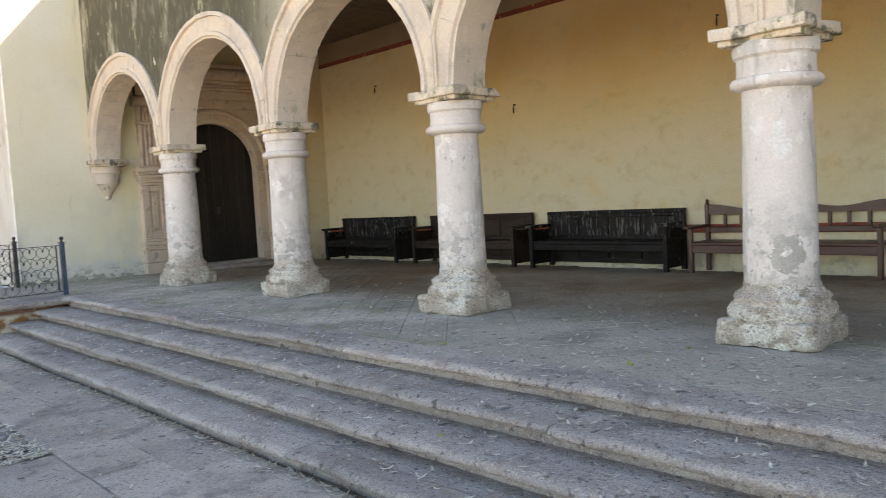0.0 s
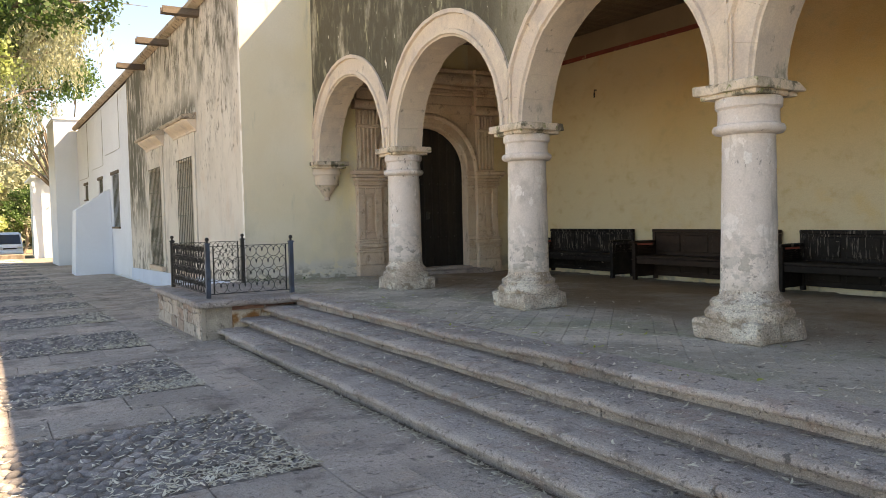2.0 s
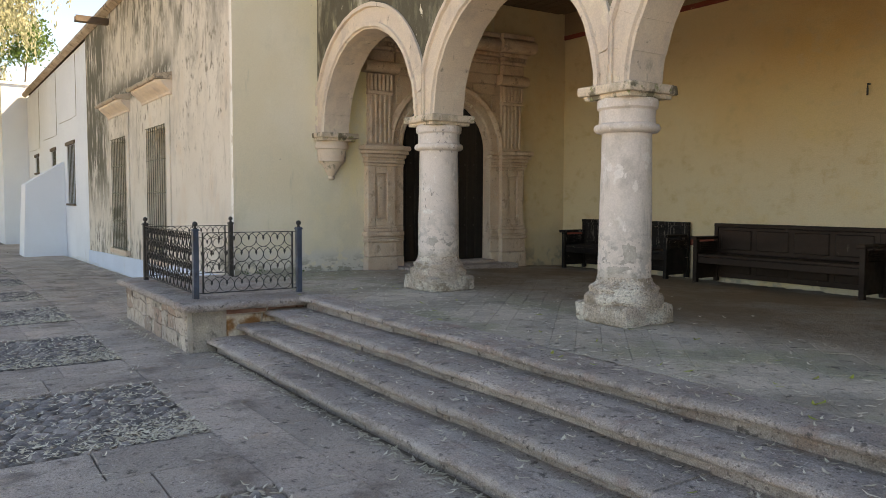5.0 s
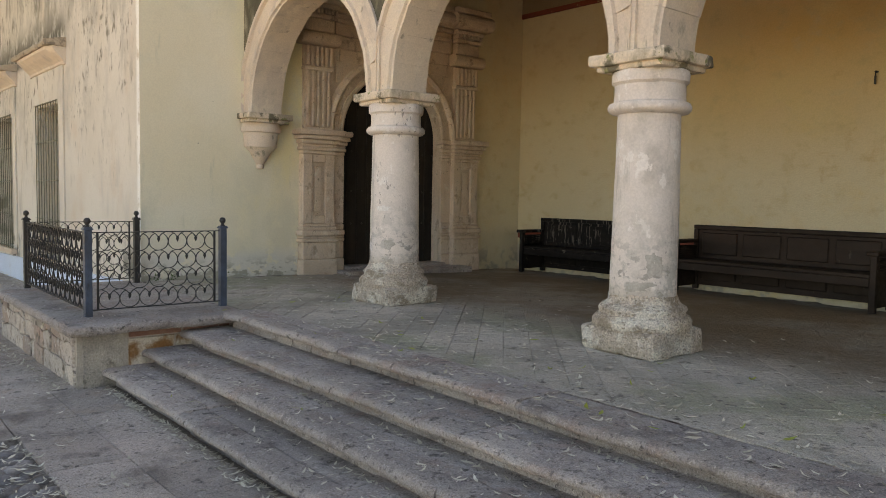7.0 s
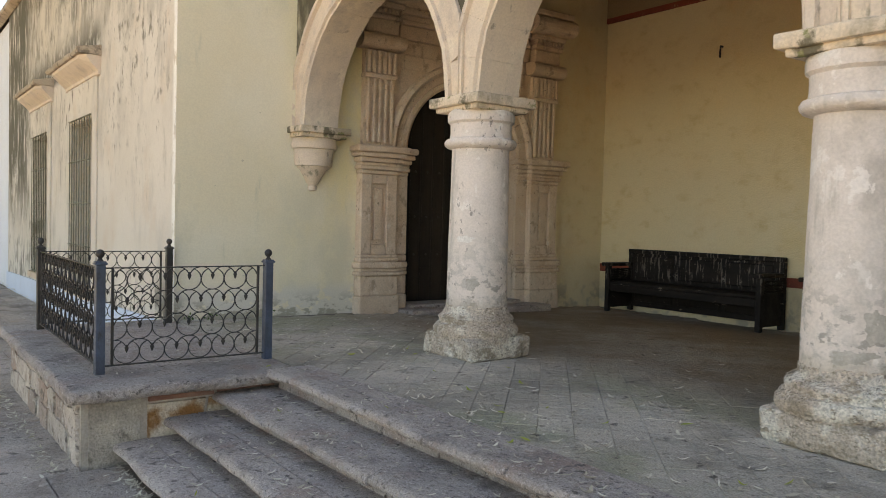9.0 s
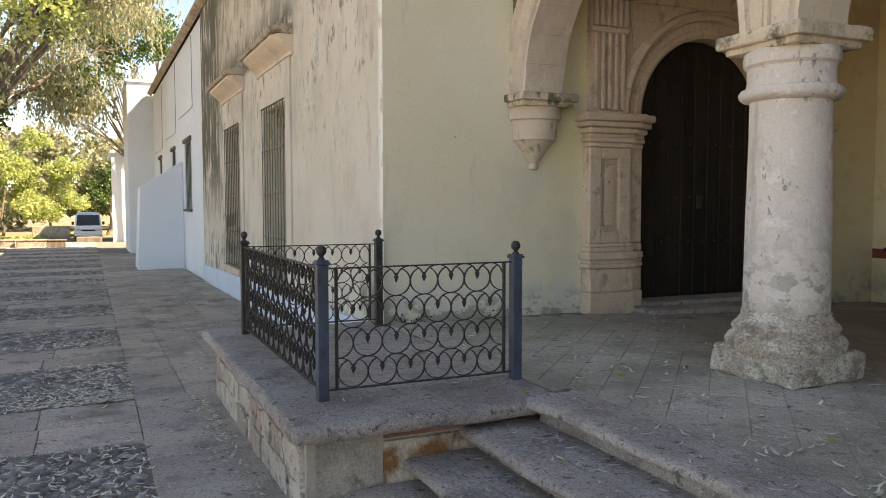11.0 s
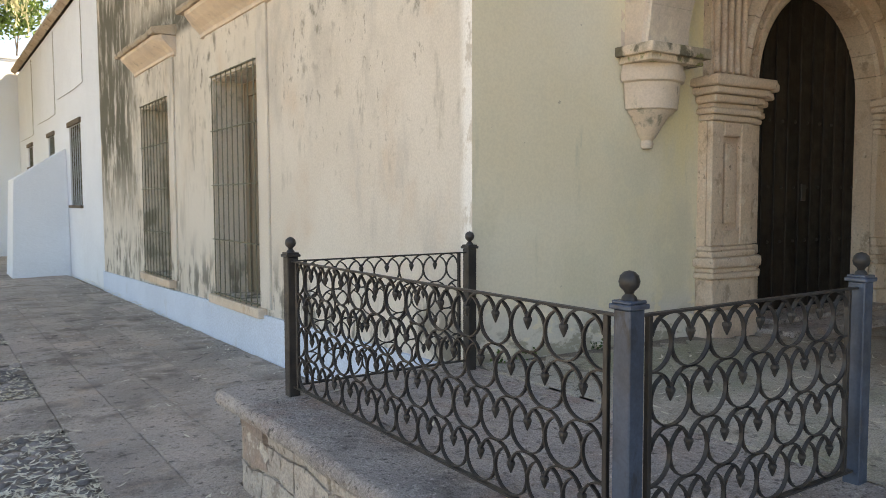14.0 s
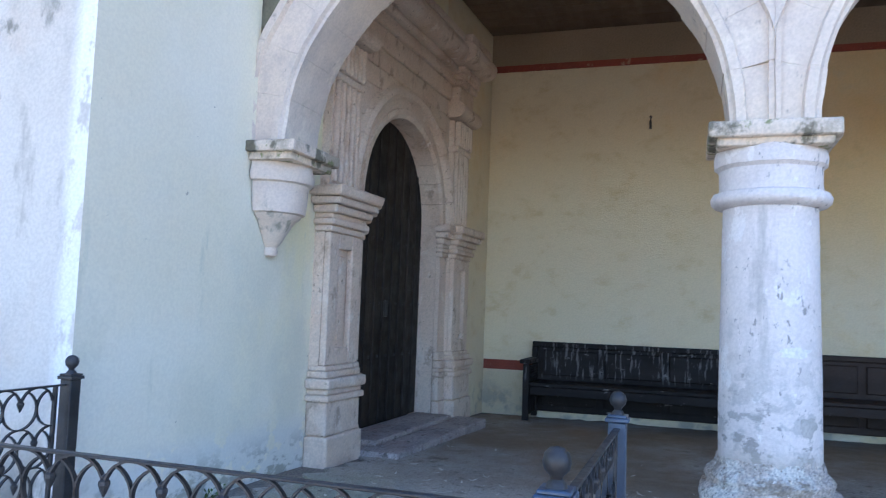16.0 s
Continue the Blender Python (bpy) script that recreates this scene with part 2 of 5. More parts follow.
STEP = surface("grey_volcanic_stone", (0.417, 0.364, 0.337), (0.512, 0.456, 0.418), 2.5, 0.88, 1.0, 120, lump=26.0, depth=0.04, vary=0.14, speck=0.28, layers=(
    ((0.294, 0.255, 0.236), 3.4, (1, 1, 1), 0.52, 0.70),
    ((0.426, 0.328, 0.287), 2.6, (1, 1, 1), 0.52, 0.70),
    ((0.587, 0.523, 0.482), 30.0, (1, 1, 1), 0.56, 0.68),
    ((0.228, 0.196, 0.183), 34.0, (1, 1, 1), 0.56, 0.66),
    ((0.171, 0.150, 0.137), 13.0, (1, 1, 1), 0.59, 0.68),
    ((0.569, 0.510, 0.464), 8.0, (1, 1, 1), 0.62, 0.72)))
FLAG = surface("worn_grey_flagstone", (0.420, 0.360, 0.316), (0.515, 0.450, 0.396), 1.6, 0.84, 0.9, 110, lump=20.0, depth=0.035, vary=0.14, speck=0.28, layers=(
    ((0.571, 0.475, 0.416), 0.55, (1, 1, 1), 0.48, 0.66),
    ((0.599, 0.530, 0.472), 26.0, (1, 1, 1), 0.57, 0.70),
    ((0.232, 0.200, 0.176), 30.0, (1, 1, 1), 0.56, 0.66),
    ((0.263, 0.220, 0.191), 1.8, (1, 1, 1), 0.50, 0.68),
    ((0.515, 0.400, 0.316), 2.0, (1, 1, 1), 0.55, 0.74),
    ((0.178, 0.155, 0.136), 9.0, (1, 1, 1), 0.58, 0.68),
    ((0.547, 0.480, 0.422), 6.0, (1, 1, 1), 0.60, 0.72)))
TILE = surface("worn_porch_tile_inner_shade", (0.493, 0.445, 0.374), (0.586, 0.529, 0.453), 1.2, 0.78, 0.8, 110, lump=20.0, depth=0.03, vary=0.12, speck=0.32, layers=(
    ((0.391, 0.381, 0.278), 1.1, (1, 1, 1), 0.48, 0.66, (0, 6.2, 5.2)),
    ((0.637, 0.578, 0.506), 24.0, (1, 1, 1), 0.58, 0.70),
    ((0.247, 0.223, 0.185), 5.0, (1, 1, 1), 0.59, 0.70),
    ((0.288, 0.257, 0.219), 28.0, (1, 1, 1), 0.57, 0.67),
    ((0.370, 0.332, 0.278), 1.3, (1, 1, 1), 0.50, 0.70),
    ((0.165, 0.144, 0.121), 12.0, (1, 1, 1), 0.60, 0.70),
    # browner floor inside the arcade, darkened further to paint in the porch shade
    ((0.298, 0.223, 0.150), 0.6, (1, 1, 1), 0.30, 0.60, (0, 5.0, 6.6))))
BED = surface("earth_and_mortar", (0.21, 0.18, 0.15), (0.28, 0.24, 0.20), 3.0, 0.95, 0.8, 60, lump=20.0, depth=0.02, speck=0.4)
COBBLE = surface("river_cobble", (0.19, 0.176, 0.172), (0.35, 0.315, 0.295), 5.0, 0.65, 0.4, 70, vary=0.35, island=True, speck=0.25)
COBBLE_ONE = surface("river_cobble_single", (0.19, 0.176, 0.172), (0.35, 0.315, 0.295), 5.0, 0.65, 0.4, 70, vary=0.35, speck=0.25)
GROUND = surface("dry_earth", (0.25, 0.20, 0.145), (0.20, 0.165, 0.115), 0.6, 0.95, 0.5, 40, lump=6.0, depth=0.03, layers=(
    ((0.20, 0.22, 0.09), 0.25, (1, 1, 1), 0.50, 0.64, (1, 40, 60)),))
RUBBLE = surface("grey_brown_rubble", (0.30, 0.27, 0.235), (0.40, 0.36, 0.31), 5.0, 0.95, 0.9, 60, lump=18.0, depth=0.03, vary=0.2, speck=0.2, layers=(
    ((0.55, 0.49, 0.42), 4.0, (1, 1, 1), 0.56, 0.64), ((0.17, 0.155, 0.13), 6.0, (1, 1, 1), 0.54, 0.66)))
ROSE = surface("rose_rubble", (0.42, 0.31, 0.255), (0.36, 0.29, 0.25), 5.0, 0.95, 0.9, 60, lump=18.0, depth=0.03, vary=0.15, speck=0.2, layers=(
    ((0.58, 0.52, 0.45), 5.0, (1, 1, 1), 0.58, 0.64), ((0.20, 0.17, 0.14), 7.0, (1, 1, 1), 0.56, 0.66)))
PLASTERED = surface("plaster_covered_stone", (0.60, 0.53, 0.465), (0.50, 0.43, 0.375), 5.0, 0.95, 0.9, 60, lump=18.0, depth=0.04, vary=0.12, speck=0.2, layers=(
    ((0.38, 0.31, 0.265), 6.0, (1, 1, 1), 0.54, 0.64), ((0.22, 0.19, 0.165), 15.0, (1, 1, 1), 0.58, 0.66)))
IRONSTONE = surface("rusty_orange_stone", (0.27, 0.125, 0.045), (0.62, 0.54, 0.44), 7.5, 0.95, 0.8, 60, lump=20.0, depth=0.03)
BRICK = surface("red_brick", (0.25, 0.12, 0.09), (0.33, 0.19, 0.145), 6.0, 0.9, 0.5, 70, vary=0.15)
MORTAR = surface("lime_mortar", (0.44, 0.385, 0.33), (0.34, 0.295, 0.25), 4.0, 0.95, 0.6, 60, lump=18.0, depth=0.02)
BLACKWOOD = surface("blackened_bench_wood", (0.010, 0.008, 0.008), (0.022, 0.017, 0.015), 3.0, 0.65, 0.35, 50, stretch=(1, 0.2, 1), spec=0.2, layers=(
    ((0.13, 0.12, 0.115), 11.0, (1, 2.6, 0.30), 0.55, 0.62, (2, 0.9, 1.0)),
    ((0.17, 0.16, 0.15), 9.0, (1, 0.6, 1.5), 0.64, 0.68)))
BROWNWOOD = surface("dark_brown_bench_wood", (0.022, 0.013, 0.010), (0.044, 0.026, 0.019), 3.0, 0.6, 0.3, 50, stretch=(1, 0.2, 1), spec=0.25, layers=(
    ((0.10, 0.08, 0.07), 9.0, (1, 1, 0.5), 0.66, 0.72),))
REDWOOD = surface("red_brown_bench_wood", (0.065, 0.018, 0.014), (0.09, 0.03, 0.022), 3.0, 0.4, 0.3, 50, stretch=(1, 0.2, 1), spec=0.5)
DOORWOOD = surface("dark_door_planks", (0.020, 0.016, 0.014), (0.034, 0.026, 0.021), 2.0, 0.6, 0.4, 40, stretch=(3, 3, 0.25), vary=0.12, spec=0.3)
SHUTTER = surface("weathered_shutter", (0.27, 0.22, 0.16), (0.20, 0.165, 0.125), 3.0, 0.75, 0.3, 50, stretch=(2, 2, 0.3))
IRON = surface("wrought_iron", (0.030, 0.029, 0.029), (0.052, 0.048, 0.046), 8.0, 0.5, 0.3, 90, metal=0.25, spec=0.5)
BARS = surface("olive_iron_bars", (0.13, 0.13, 0.095), (0.17, 0.165, 0.12), 8.0, 0.6, 0.2, 90, metal=0.2)
POSTPAINT = surface("blue_grey_post_paint", (0.06, 0.09, 0.14), (0.045, 0.062, 0.09), 6.0, 0.42, 0.2, 90, metal=0.2, spec=0.5, layers=(
    ((0.03, 0.028, 0.028), 9.0, (1, 1, 0.4), 0.58, 0.70),))
CEIL = surface("dark_ceiling_boards", (0.17, 0.12, 0.08), (0.13, 0.09, 0.06), 2.0, 0.85, 0.3, 50, stretch=(0.3, 3, 1))
TOPBAND = surface("grey_brown_band", (0.34, 0.25, 0.165), (0.29, 0.215, 0.14), 1.0, 0.95, 0.2, 50)
REDPAINT = surface("red_painted_stripe", (0.30, 0.075, 0.05), (0.24, 0.065, 0.045), 3.0, 0.9, 0.2, 60, layers=(
    ((0.5, 0.35, 0.22), 7.0, (1, 1, 1), 0.6, 0.72),))
CORNICE = surface("weathered_tan_cornice", (0.50, 0.42, 0.33), (0.38, 0.31, 0.24), 2.0, 0.95, 0.4, 60, layers=(((0.18, 0.15, 0.12), 5.0, (1, 1, 1), 0.52, 0.66),))
TIMBER = surface("grey_brown_timber", (0.16, 0.125, 0.095), (0.11, 0.085, 0.07), 3.0, 0.9, 0.4, 60, stretch=(0.3, 2, 2))
BARK = surface("tree_bark", (0.16, 0.125, 0.095), (0.24, 0.20, 0.16), 3.0, 0.95, 0.8, 40, stretch=(2, 2, 0.5), lump=8.0, depth=0.04)
LEAF_DARK = leafy("dark_leaves", (0.03, 0.065, 0.015), (0.075, 0.14, 0.03))
LEAF_GREY = leafy("grey_green_leaves", (0.20, 0.22, 0.12), (0.40, 0.40, 0.27), 0.5)
LEAF_LIME = leafy("yellow_green_leaves", (0.28, 0.35, 0.10), (0.46, 0.51, 0.22), 0.5)
LITTER = leafy("dry_leaf_litter", (0.36, 0.30, 0.20), (0.80, 0.76, 0.64), 0.1)
FRESH = leafy("fallen_yellow_leaves", (0.40, 0.38, 0.05), (0.30, 0.36, 0.06), 0.1)
VANPAINT = plain("white_van_paint", (0.70, 0.78, 0.88), 0.25)
GLASSDARK = plain("dark_window_glass", (0.02, 0.03, 0.045), 0.08)
RUBBER = plain("black_rubber", (0.02, 0.02, 0.02), 0.8)
LAMPGLASS = plain("headlamp_glass", (0.55, 0.56, 0.58), 0.15)


# ---- mesh helpers ----
def mesh_of(bm, name, material):
    bmesh.ops.recalc_face_normals(bm, faces=bm.faces)
    me = bpy.data.meshes.new(name)
    bm.to_mesh(me)
    bm.free()
    for m in material if isinstance(material, (list, tuple)) else (material,):
        me.materials.append(m)
    return me


def part(name, bm, material, parent=None, label="", smooth=False):
    me = mesh_of(bm, name, material)
    if smooth:
        me.shade_smooth()
        me.set_sharp_from_angle(angle=radians(40))
    ob = new(name, me)
    ob.parent = parent
    return tagged(ob, label) if label else ob


def thing(name, label, category, group="", kind="", at=(0, 0, 0), turn=0.0):
    ob = new(name)
    ob.empty_display_size = 0.1
    ob.matrix_world = pose(*at, 0, 0, turn)
    return tagged(ob, label, category, group, kind)


def box(bm, x0, x1, y0, y1, z0, z1, bevel=0.0, segments=1):
    r = bmesh.ops.create_cube(bm, size=1.0)
    for v in r["verts"]:
        v.co = ((x0 + x1) / 2 + v.co.x * (x1 - x0), (y0 + y1) / 2 + v.co.y * (y1 - y0), (z0 + z1) / 2 + v.co.z * (z1 - z0))
    if bevel:
        es = list({e for v in r["verts"] for e in v.link_edges})
        bmesh.ops.bevel(bm, geom=es, offset=bevel, segments=segments, affect="EDGES", profile=0.5)
    return bm


def boxes(*rows, bevel=0.0):
    bm = bmesh.new()
    for r in rows:
        box(bm, *r, bevel=bevel)
    return bm


def lathe(bm, profile, x=0.0, y=0.0, n=32, wobble=0.0, start=0.0, sweep=360.0):
    """Turns (radius, height) pairs about the vertical through x, y."""
    full = sweep >= 360
    count = n if full else n + 1
    rings = []
    for r, z in profile:
        ring = []
        for i in range(count):
            a = radians(start + sweep * i / n)
            k = r * (1 + wobble * noise.noise((math.cos(a) * 1.7 + x, math.sin(a) * 1.7 + y, z * 3)))
            ring.append(bm.verts.new((x + k * math.cos(a), y + k * math.sin(a), z)))
        rings.append(ring)
    for lo, hi in zip(rings, rings[1:]):
        for i in range(n):
            j = (i + 1) % count
            bm.faces.new((lo[i], lo[j], hi[j], hi[i]))
    if full:
        bm.faces.new(rings[0][::-1])
        bm.faces.new(rings[-1])
    return bm


def extrude_profile(bm, points, axis, a, b):
    """A closed outline of (u, v) drawn along an axis from a to b."""
    def at(u, v, w):
        return {"x": (w, u, v), "y": (u, w, v), "z": (u, v, w)}[axis]
    lo = [bm.verts.new(at(u, v, a)) for u, v in points]
    hi = [bm.verts.new(at(u, v, b)) for u, v in points]
    n = len(points)
    for i in range(n):
        bm.faces.new((lo[i], lo[(i + 1) % n], hi[(i + 1) % n], hi[i]))
    bm.faces.new(lo[::-1])
    bm.faces.new(hi)
    return bm


def cells_wall(bm, us, vs, holes, place, d0, d1):
    """A wall of thickness d0..d1 out of the cells between us and vs, without those in holes. place(u, v, d) gives the world."""
    verts = {}

    def v(i, j, d):
        key = (i, j, d)
        if key not in verts:
            verts[key] = bm.verts.new(place(us[i], vs[j], d))
        return verts[key]

    def solid(i, j):
        return 0 <= i < len(us) - 1 and 0 <= j < len(vs) - 1 and (i, j) not in holes

    for i in range(len(us) - 1):
        for j in range(len(vs) - 1):
            if not solid(i, j):
                continue
            bm.faces.new([v(i, j, d0), v(i + 1, j, d0), v(i + 1, j + 1, d0), v(i, j + 1, d0)])
            bm.faces.new([v(i, j, d1), v(i, j + 1, d1), v(i + 1, j + 1, d1), v(i + 1, j, d1)])
            for di, dj, p, q in ((-1, 0, (i, j), (i, j + 1)), (1, 0, (i + 1, j), (i + 1, j + 1)),
                                 (0, -1, (i, j), (i + 1, j)), (0, 1, (i, j + 1), (i + 1, j + 1))):
                if not solid(i + di, j + dj):
                    bm.faces.new([v(*p, d0), v(*q, d0), v(*q, d1), v(*p, d1)])
    return bm


def tube(bm, pts, r, n=6, closed=False):
    """A round bar along points."""
    pts = [Vector(p) for p in pts]
    rings = []
    for i, p in enumerate(pts):
        a = pts[i - 1] if i or closed else p
        b = pts[(i + 1) % len(pts)] if i + 1 < len(pts) or closed else p
        d = (b - a).normalized()
        side = d.cross(Vector((0, 0, 1)) if abs(d.z) < 0.9 else Vector((1, 0, 0))).normalized()
        up = side.cross(d)
        k = r[i] if isinstance(r, (list, tuple)) else r
        rings.append([bm.verts.new(p + k * (math.cos(2 * math.pi * j / n) * side + math.sin(2 * math.pi * j / n) * up)) for j in range(n)])
    for lo, hi in zip(rings, rings[1:] + (rings[:1] if closed else [])):
        for j in range(n):
            bm.faces.new((lo[j], lo[(j + 1) % n], hi[(j + 1) % n], hi[j]))
    if not closed:
        bm.faces.new(rings[0][::-1])
        bm.faces.new(rings[-1])
    return bm


def rough_up(bm, amount, scale=4.0):
    for v in bm.verts:
        v.co += amount * noise.noise_vector(v.co * scale)
    return bm


def structure(name, bm, material, label, category="", smooth=False):
    return tagged(part(name, bm, material, None, "", smooth), label, category or name.split("_")[0], "", "structure")


# ---- ground ----
bm = bmesh.new()
gy = [-400, -30, 0, 15, 30, 50, 80, 160, 700]
gx = [-500, -60, -20, 0, 3, 20, 60, 500]
gv = [[bm.verts.new((x, y, ground_z(min(y, 90)) - 0.035)) for x in gx] for y in gy]
for r0, r1 in zip(gv, gv[1:]):
    for i in range(len(gx) - 1):
        bm.faces.new((r0[i], r0[i + 1], r1[i + 1], r1[i]))
structure("ground", bm, GROUND, "dry brown earth with sparse green patches", "ground")

# ---- porch floor slab, steps, platform ----
bm = bmesh.new()
xs = (3.62, 5.6, BACK_X)
rows = []
for y in (-9.0, END_Y):
    rows.append([[bm.verts.new((x, y, floor_z(x) - d)) for x in xs] for d in (0.02, 0.7)])
for i in range(2):
    bm.faces.new((rows[0][0][i], rows[0][0][i + 1], rows[1][0][i + 1], rows[1][0][i]))
    bm.faces.new((rows[0][1][i], rows[1][1][i], rows[1][1][i + 1], rows[0][1][i + 1]))
    for r in rows:
        bm.faces.new((r[0][i], r[1][i], r[1][i + 1], r[0][i + 1]))
for i in (0, 2):
    bm.faces.new((rows[0][0][i], rows[1][0][i], rows[1][1][i], rows[0][1][i]))
PORCH_FLOOR = structure("floor", bm, BED, "dark worn stone tile floor of a porch", "floor")


def step_outline(x, z, under, back):
    """A rounded stone nosing over a set-back riser."""
    pts = [(back, z), (x + 0.238, z), (x + 0.236, z - 0.014), (x + 0.228, z - 0.014), (x + 0.226, z), (x + 0.07, z)]
    for k in range(1, 7):
        a = math.pi / 2 + math.pi * k / 7
        pts.append((x + 0.05 + 0.05 * math.cos(a), z - 0.034 + 0.034 * math.sin(a)))
    pts += [(x + 0.055, z - 0.068), (x + 0.118, z - 0.074), (x + 0.112, under), (back, under)]
    return pts


STEP_END = 11.90
rise = LAND / 4
flight = thing("stone_steps", "four worn grey volcanic stone steps with rounded nosings", "steps", kind="structure")
for k, x in enumerate(STEP_X):
    y = -7.0
    rnd = random.Random(k)
    back = STEP_X[k + 1] + 0.12 if k < 3 else 3.80
    last = STEP_END if k < 3 else 11.80
    while y < last - 0.01:
        y2 = min(last, y + rnd.uniform(1.3, 2.4))
        if last - y2 < 0.4:
            y2 = last
        bm = bmesh.new()
        dz, dx = rnd.uniform(-0.006, 0.006), rnd.uniform(-0.012, 0.012)
        n = max(2, int((y2 - y) / 0.16))
        outline = step_outline(x + dx, rise * (k + 1) + dz, rise * k - 0.05, back)
        prev = None
        for i in range(n + 1):
            w = y + 0.002 + (y2 - y - 0.004) * i / n
            ring = []
            for u, v in outline:
                wear = 0.013 * noise.noise((u * 3, w * 2.3, v * 5 + k)) + 0.006 * noise.noise((u * 9, w * 8, v * 9 + k)) if u < back - 0.01 else 0
                ring.append(bm.verts.new((u + wear, w, v + (wear if v > rise * k else 0))))
            if prev:
                for j in range(len(ring)):
                    bm.faces.new((prev[j], prev[(j + 1) % len(ring)], ring[(j + 1) % len(ring)], ring[j]))
            else:
                bm.faces.new(ring[::-1])
            prev = ring
        bm.faces.new(prev)
        part("step_stone", bm, STEP, flight, smooth=True)
        y = y2

# platform with the railing beside the steps
PX0, PX1, PY0, PY1 = 2.16, 3.68, 11.92, 15.02
platform = thing("raised_platform", "rubble masonry platform with a rounded grey stone coping", "platform", kind="structure")
part("core", boxes((PX0 + 0.016, PX1 - 0.005, PY0 + 0.016, PY1 - 0.016, -0.05, LAND - 0.10)), MORTAR, platform)


def masonry(parent, width, height, place, seed, wide=(0.16, 0.34), tall=(0.13, 0.26), mats=(RUBBLE,), odd=BRICK, odds=0.1):
    """Uneven stones, each its own piece, in broken courses on a face. place(u, v, d) gives the world."""
    rnd = random.Random(seed)
    v = 0.0
    while v < height - 0.02:
        v2 = min(height, v + rnd.uniform(*tall))
        if height - v2 < 0.07:
            v2 = height
        u = 0.0
        while u < width - 0.02:
            u2 = min(width, u + rnd.uniform(*wide))
            if width - u2 < 0.08:
                u2 = width
            bm = bmesh.new()
            lo, hi = [], []
            base = []
            for (a0, b0), (a1, b1) in (((u, v), (u2, v)), ((u2, v), (u2, v2)), ((u2, v2), (u, v2)), ((u, v2), (u, v))):
                base += [(a0 + (a1 - a0) * f, b0 + (b1 - b0) * f) for f in (0.0, 0.33, 0.66)]
            d = rnd.uniform(0.046, 0.062)
            ca, cb = (u + u2) / 2, (v + v2) / 2
            for a, b in base:
                free = min(1.0, 12 * min(a, width - a, b, height - b))
                wob = (noise.noise_vector((a * 4, b * 4, seed)) * 0.06 + noise.noise_vector((a * 13, b * 13, seed)) * 0.022) * free
                a2, b2 = a + wob.x, b + wob.y
                a2, b2 = ca + (a2 - ca) * 0.985, cb + (b2 - cb) * 0.985
                lo.append(bm.verts.new(place(a2, b2, 0.0)))
                hi.append(bm.verts.new(place(ca + (a2 - ca) * 0.93, cb + (b2 - cb) * 0.94, d + rnd.uniform(-0.006, 0.004))))
            mid = bm.verts.new(place(ca, cb, d + 0.004))
            for i in range(12):
                bm.faces.new((lo[i], lo[(i + 1) % 12], hi[(i + 1) % 12], hi[i]))
                bm.faces.new((hi[i], hi[(i + 1) % 12], mid))
            part("stone", bm, odd if rnd.random() < odds else rnd.choice(mats), parent, smooth=True)
            u = u2
        v = v2


MIXED = (RUBBLE, PLASTERED, ROSE, PLASTERED, ROSE)
masonry(platform, PY1 - PY0 - 0.1, LAND - 0.045, lambda u, v, d: (PX0 + 0.05 - d, PY1 - 0.05 - u, v - 0.05), 3, (0.15, 0.46), (0.16, 0.42), MIXED, odds=0.06)
masonry(platform, 0.36, LAND - 0.045, lambda u, v, d: (PX0 + 0.05 + u, PY0 + 0.05 - d, v - 0.05), 4, (0.34, 0.36), (0.6, 0.7), (RUBBLE,), odds=0.0)
masonry(platform, 0.95, LAND - 0.115, lambda u, v, d: (PX0 + 0.43 + u, PY0 + 0.05 - d, v - 0.05), 5, (0.30, 0.48), (0.3, 0.6), (IRONSTONE, PLASTERED), odds=0.0)
masonry(platform, 0.95, 0.06, lambda u, v, d: (PX0 + 0.43 + u, PY0 + 0.05 - d, LAND - 0.163 + v), 6, (0.30, 0.55), (0.06, 0.07), (PLASTERED,), odds=0.85)
masonry(platform, 1.4, LAND - 0.045, lambda u, v, d: (PX0 + 0.07 + u, PY1 - 0.05 + d, v - 0.05), 8, odds=0.1)


def coping(bm):
    bmesh.ops.subdivide_edges(bm, edges=[e for e in bm.edges if e.calc_length() > 0.35], cuts=9)
    rough_up(bm, 0.012, 4)
    rough_up(bm, 0.006, 14)
    return part("coping_stone", bm, STEP, platform, smooth=True)


def rounded(a, b):
    """Outline of a coping from its rounded outer edge a to its inner edge b."""
    s = 1 if b > a else -1
    z1, z0, r = LAND - 0.004, LAND - 0.098, 0.045
    pts = [(b, z1)]
    for k in range(8):
        t = math.pi * k / 7
        pts.append((a + s * (r - r * math.sin(t)), (z0 + z1) / 2 + (z1 - z0) / 2 * math.cos(t)))
    return pts + [(b, z0)]


coping(box(bmesh.new(), 2.06, 2.52, 11.74, 12.25, LAND - 0.098, LAND - 0.004, 0.035, 3))
for a, b in ((12.21, 13.2), (13.202, 14.2), (14.202, 15.12)):
    coping(extrude_profile(bmesh.new(), rounded(2.06, 2.52), "y", a, b))
for a, b in ((2.48, 3.0), (3.002, 3.66)):
    coping(extrude_profile(bmesh.new(), rounded(11.74, 12.36), "x", a, b))
rest = bmesh.new()
box(rest, 2.515, FAC_X - 0.01, 12.34, 15.0, LAND - 0.12, LAND - 0.012)
part("platform_paving", rest, STEP, platform)

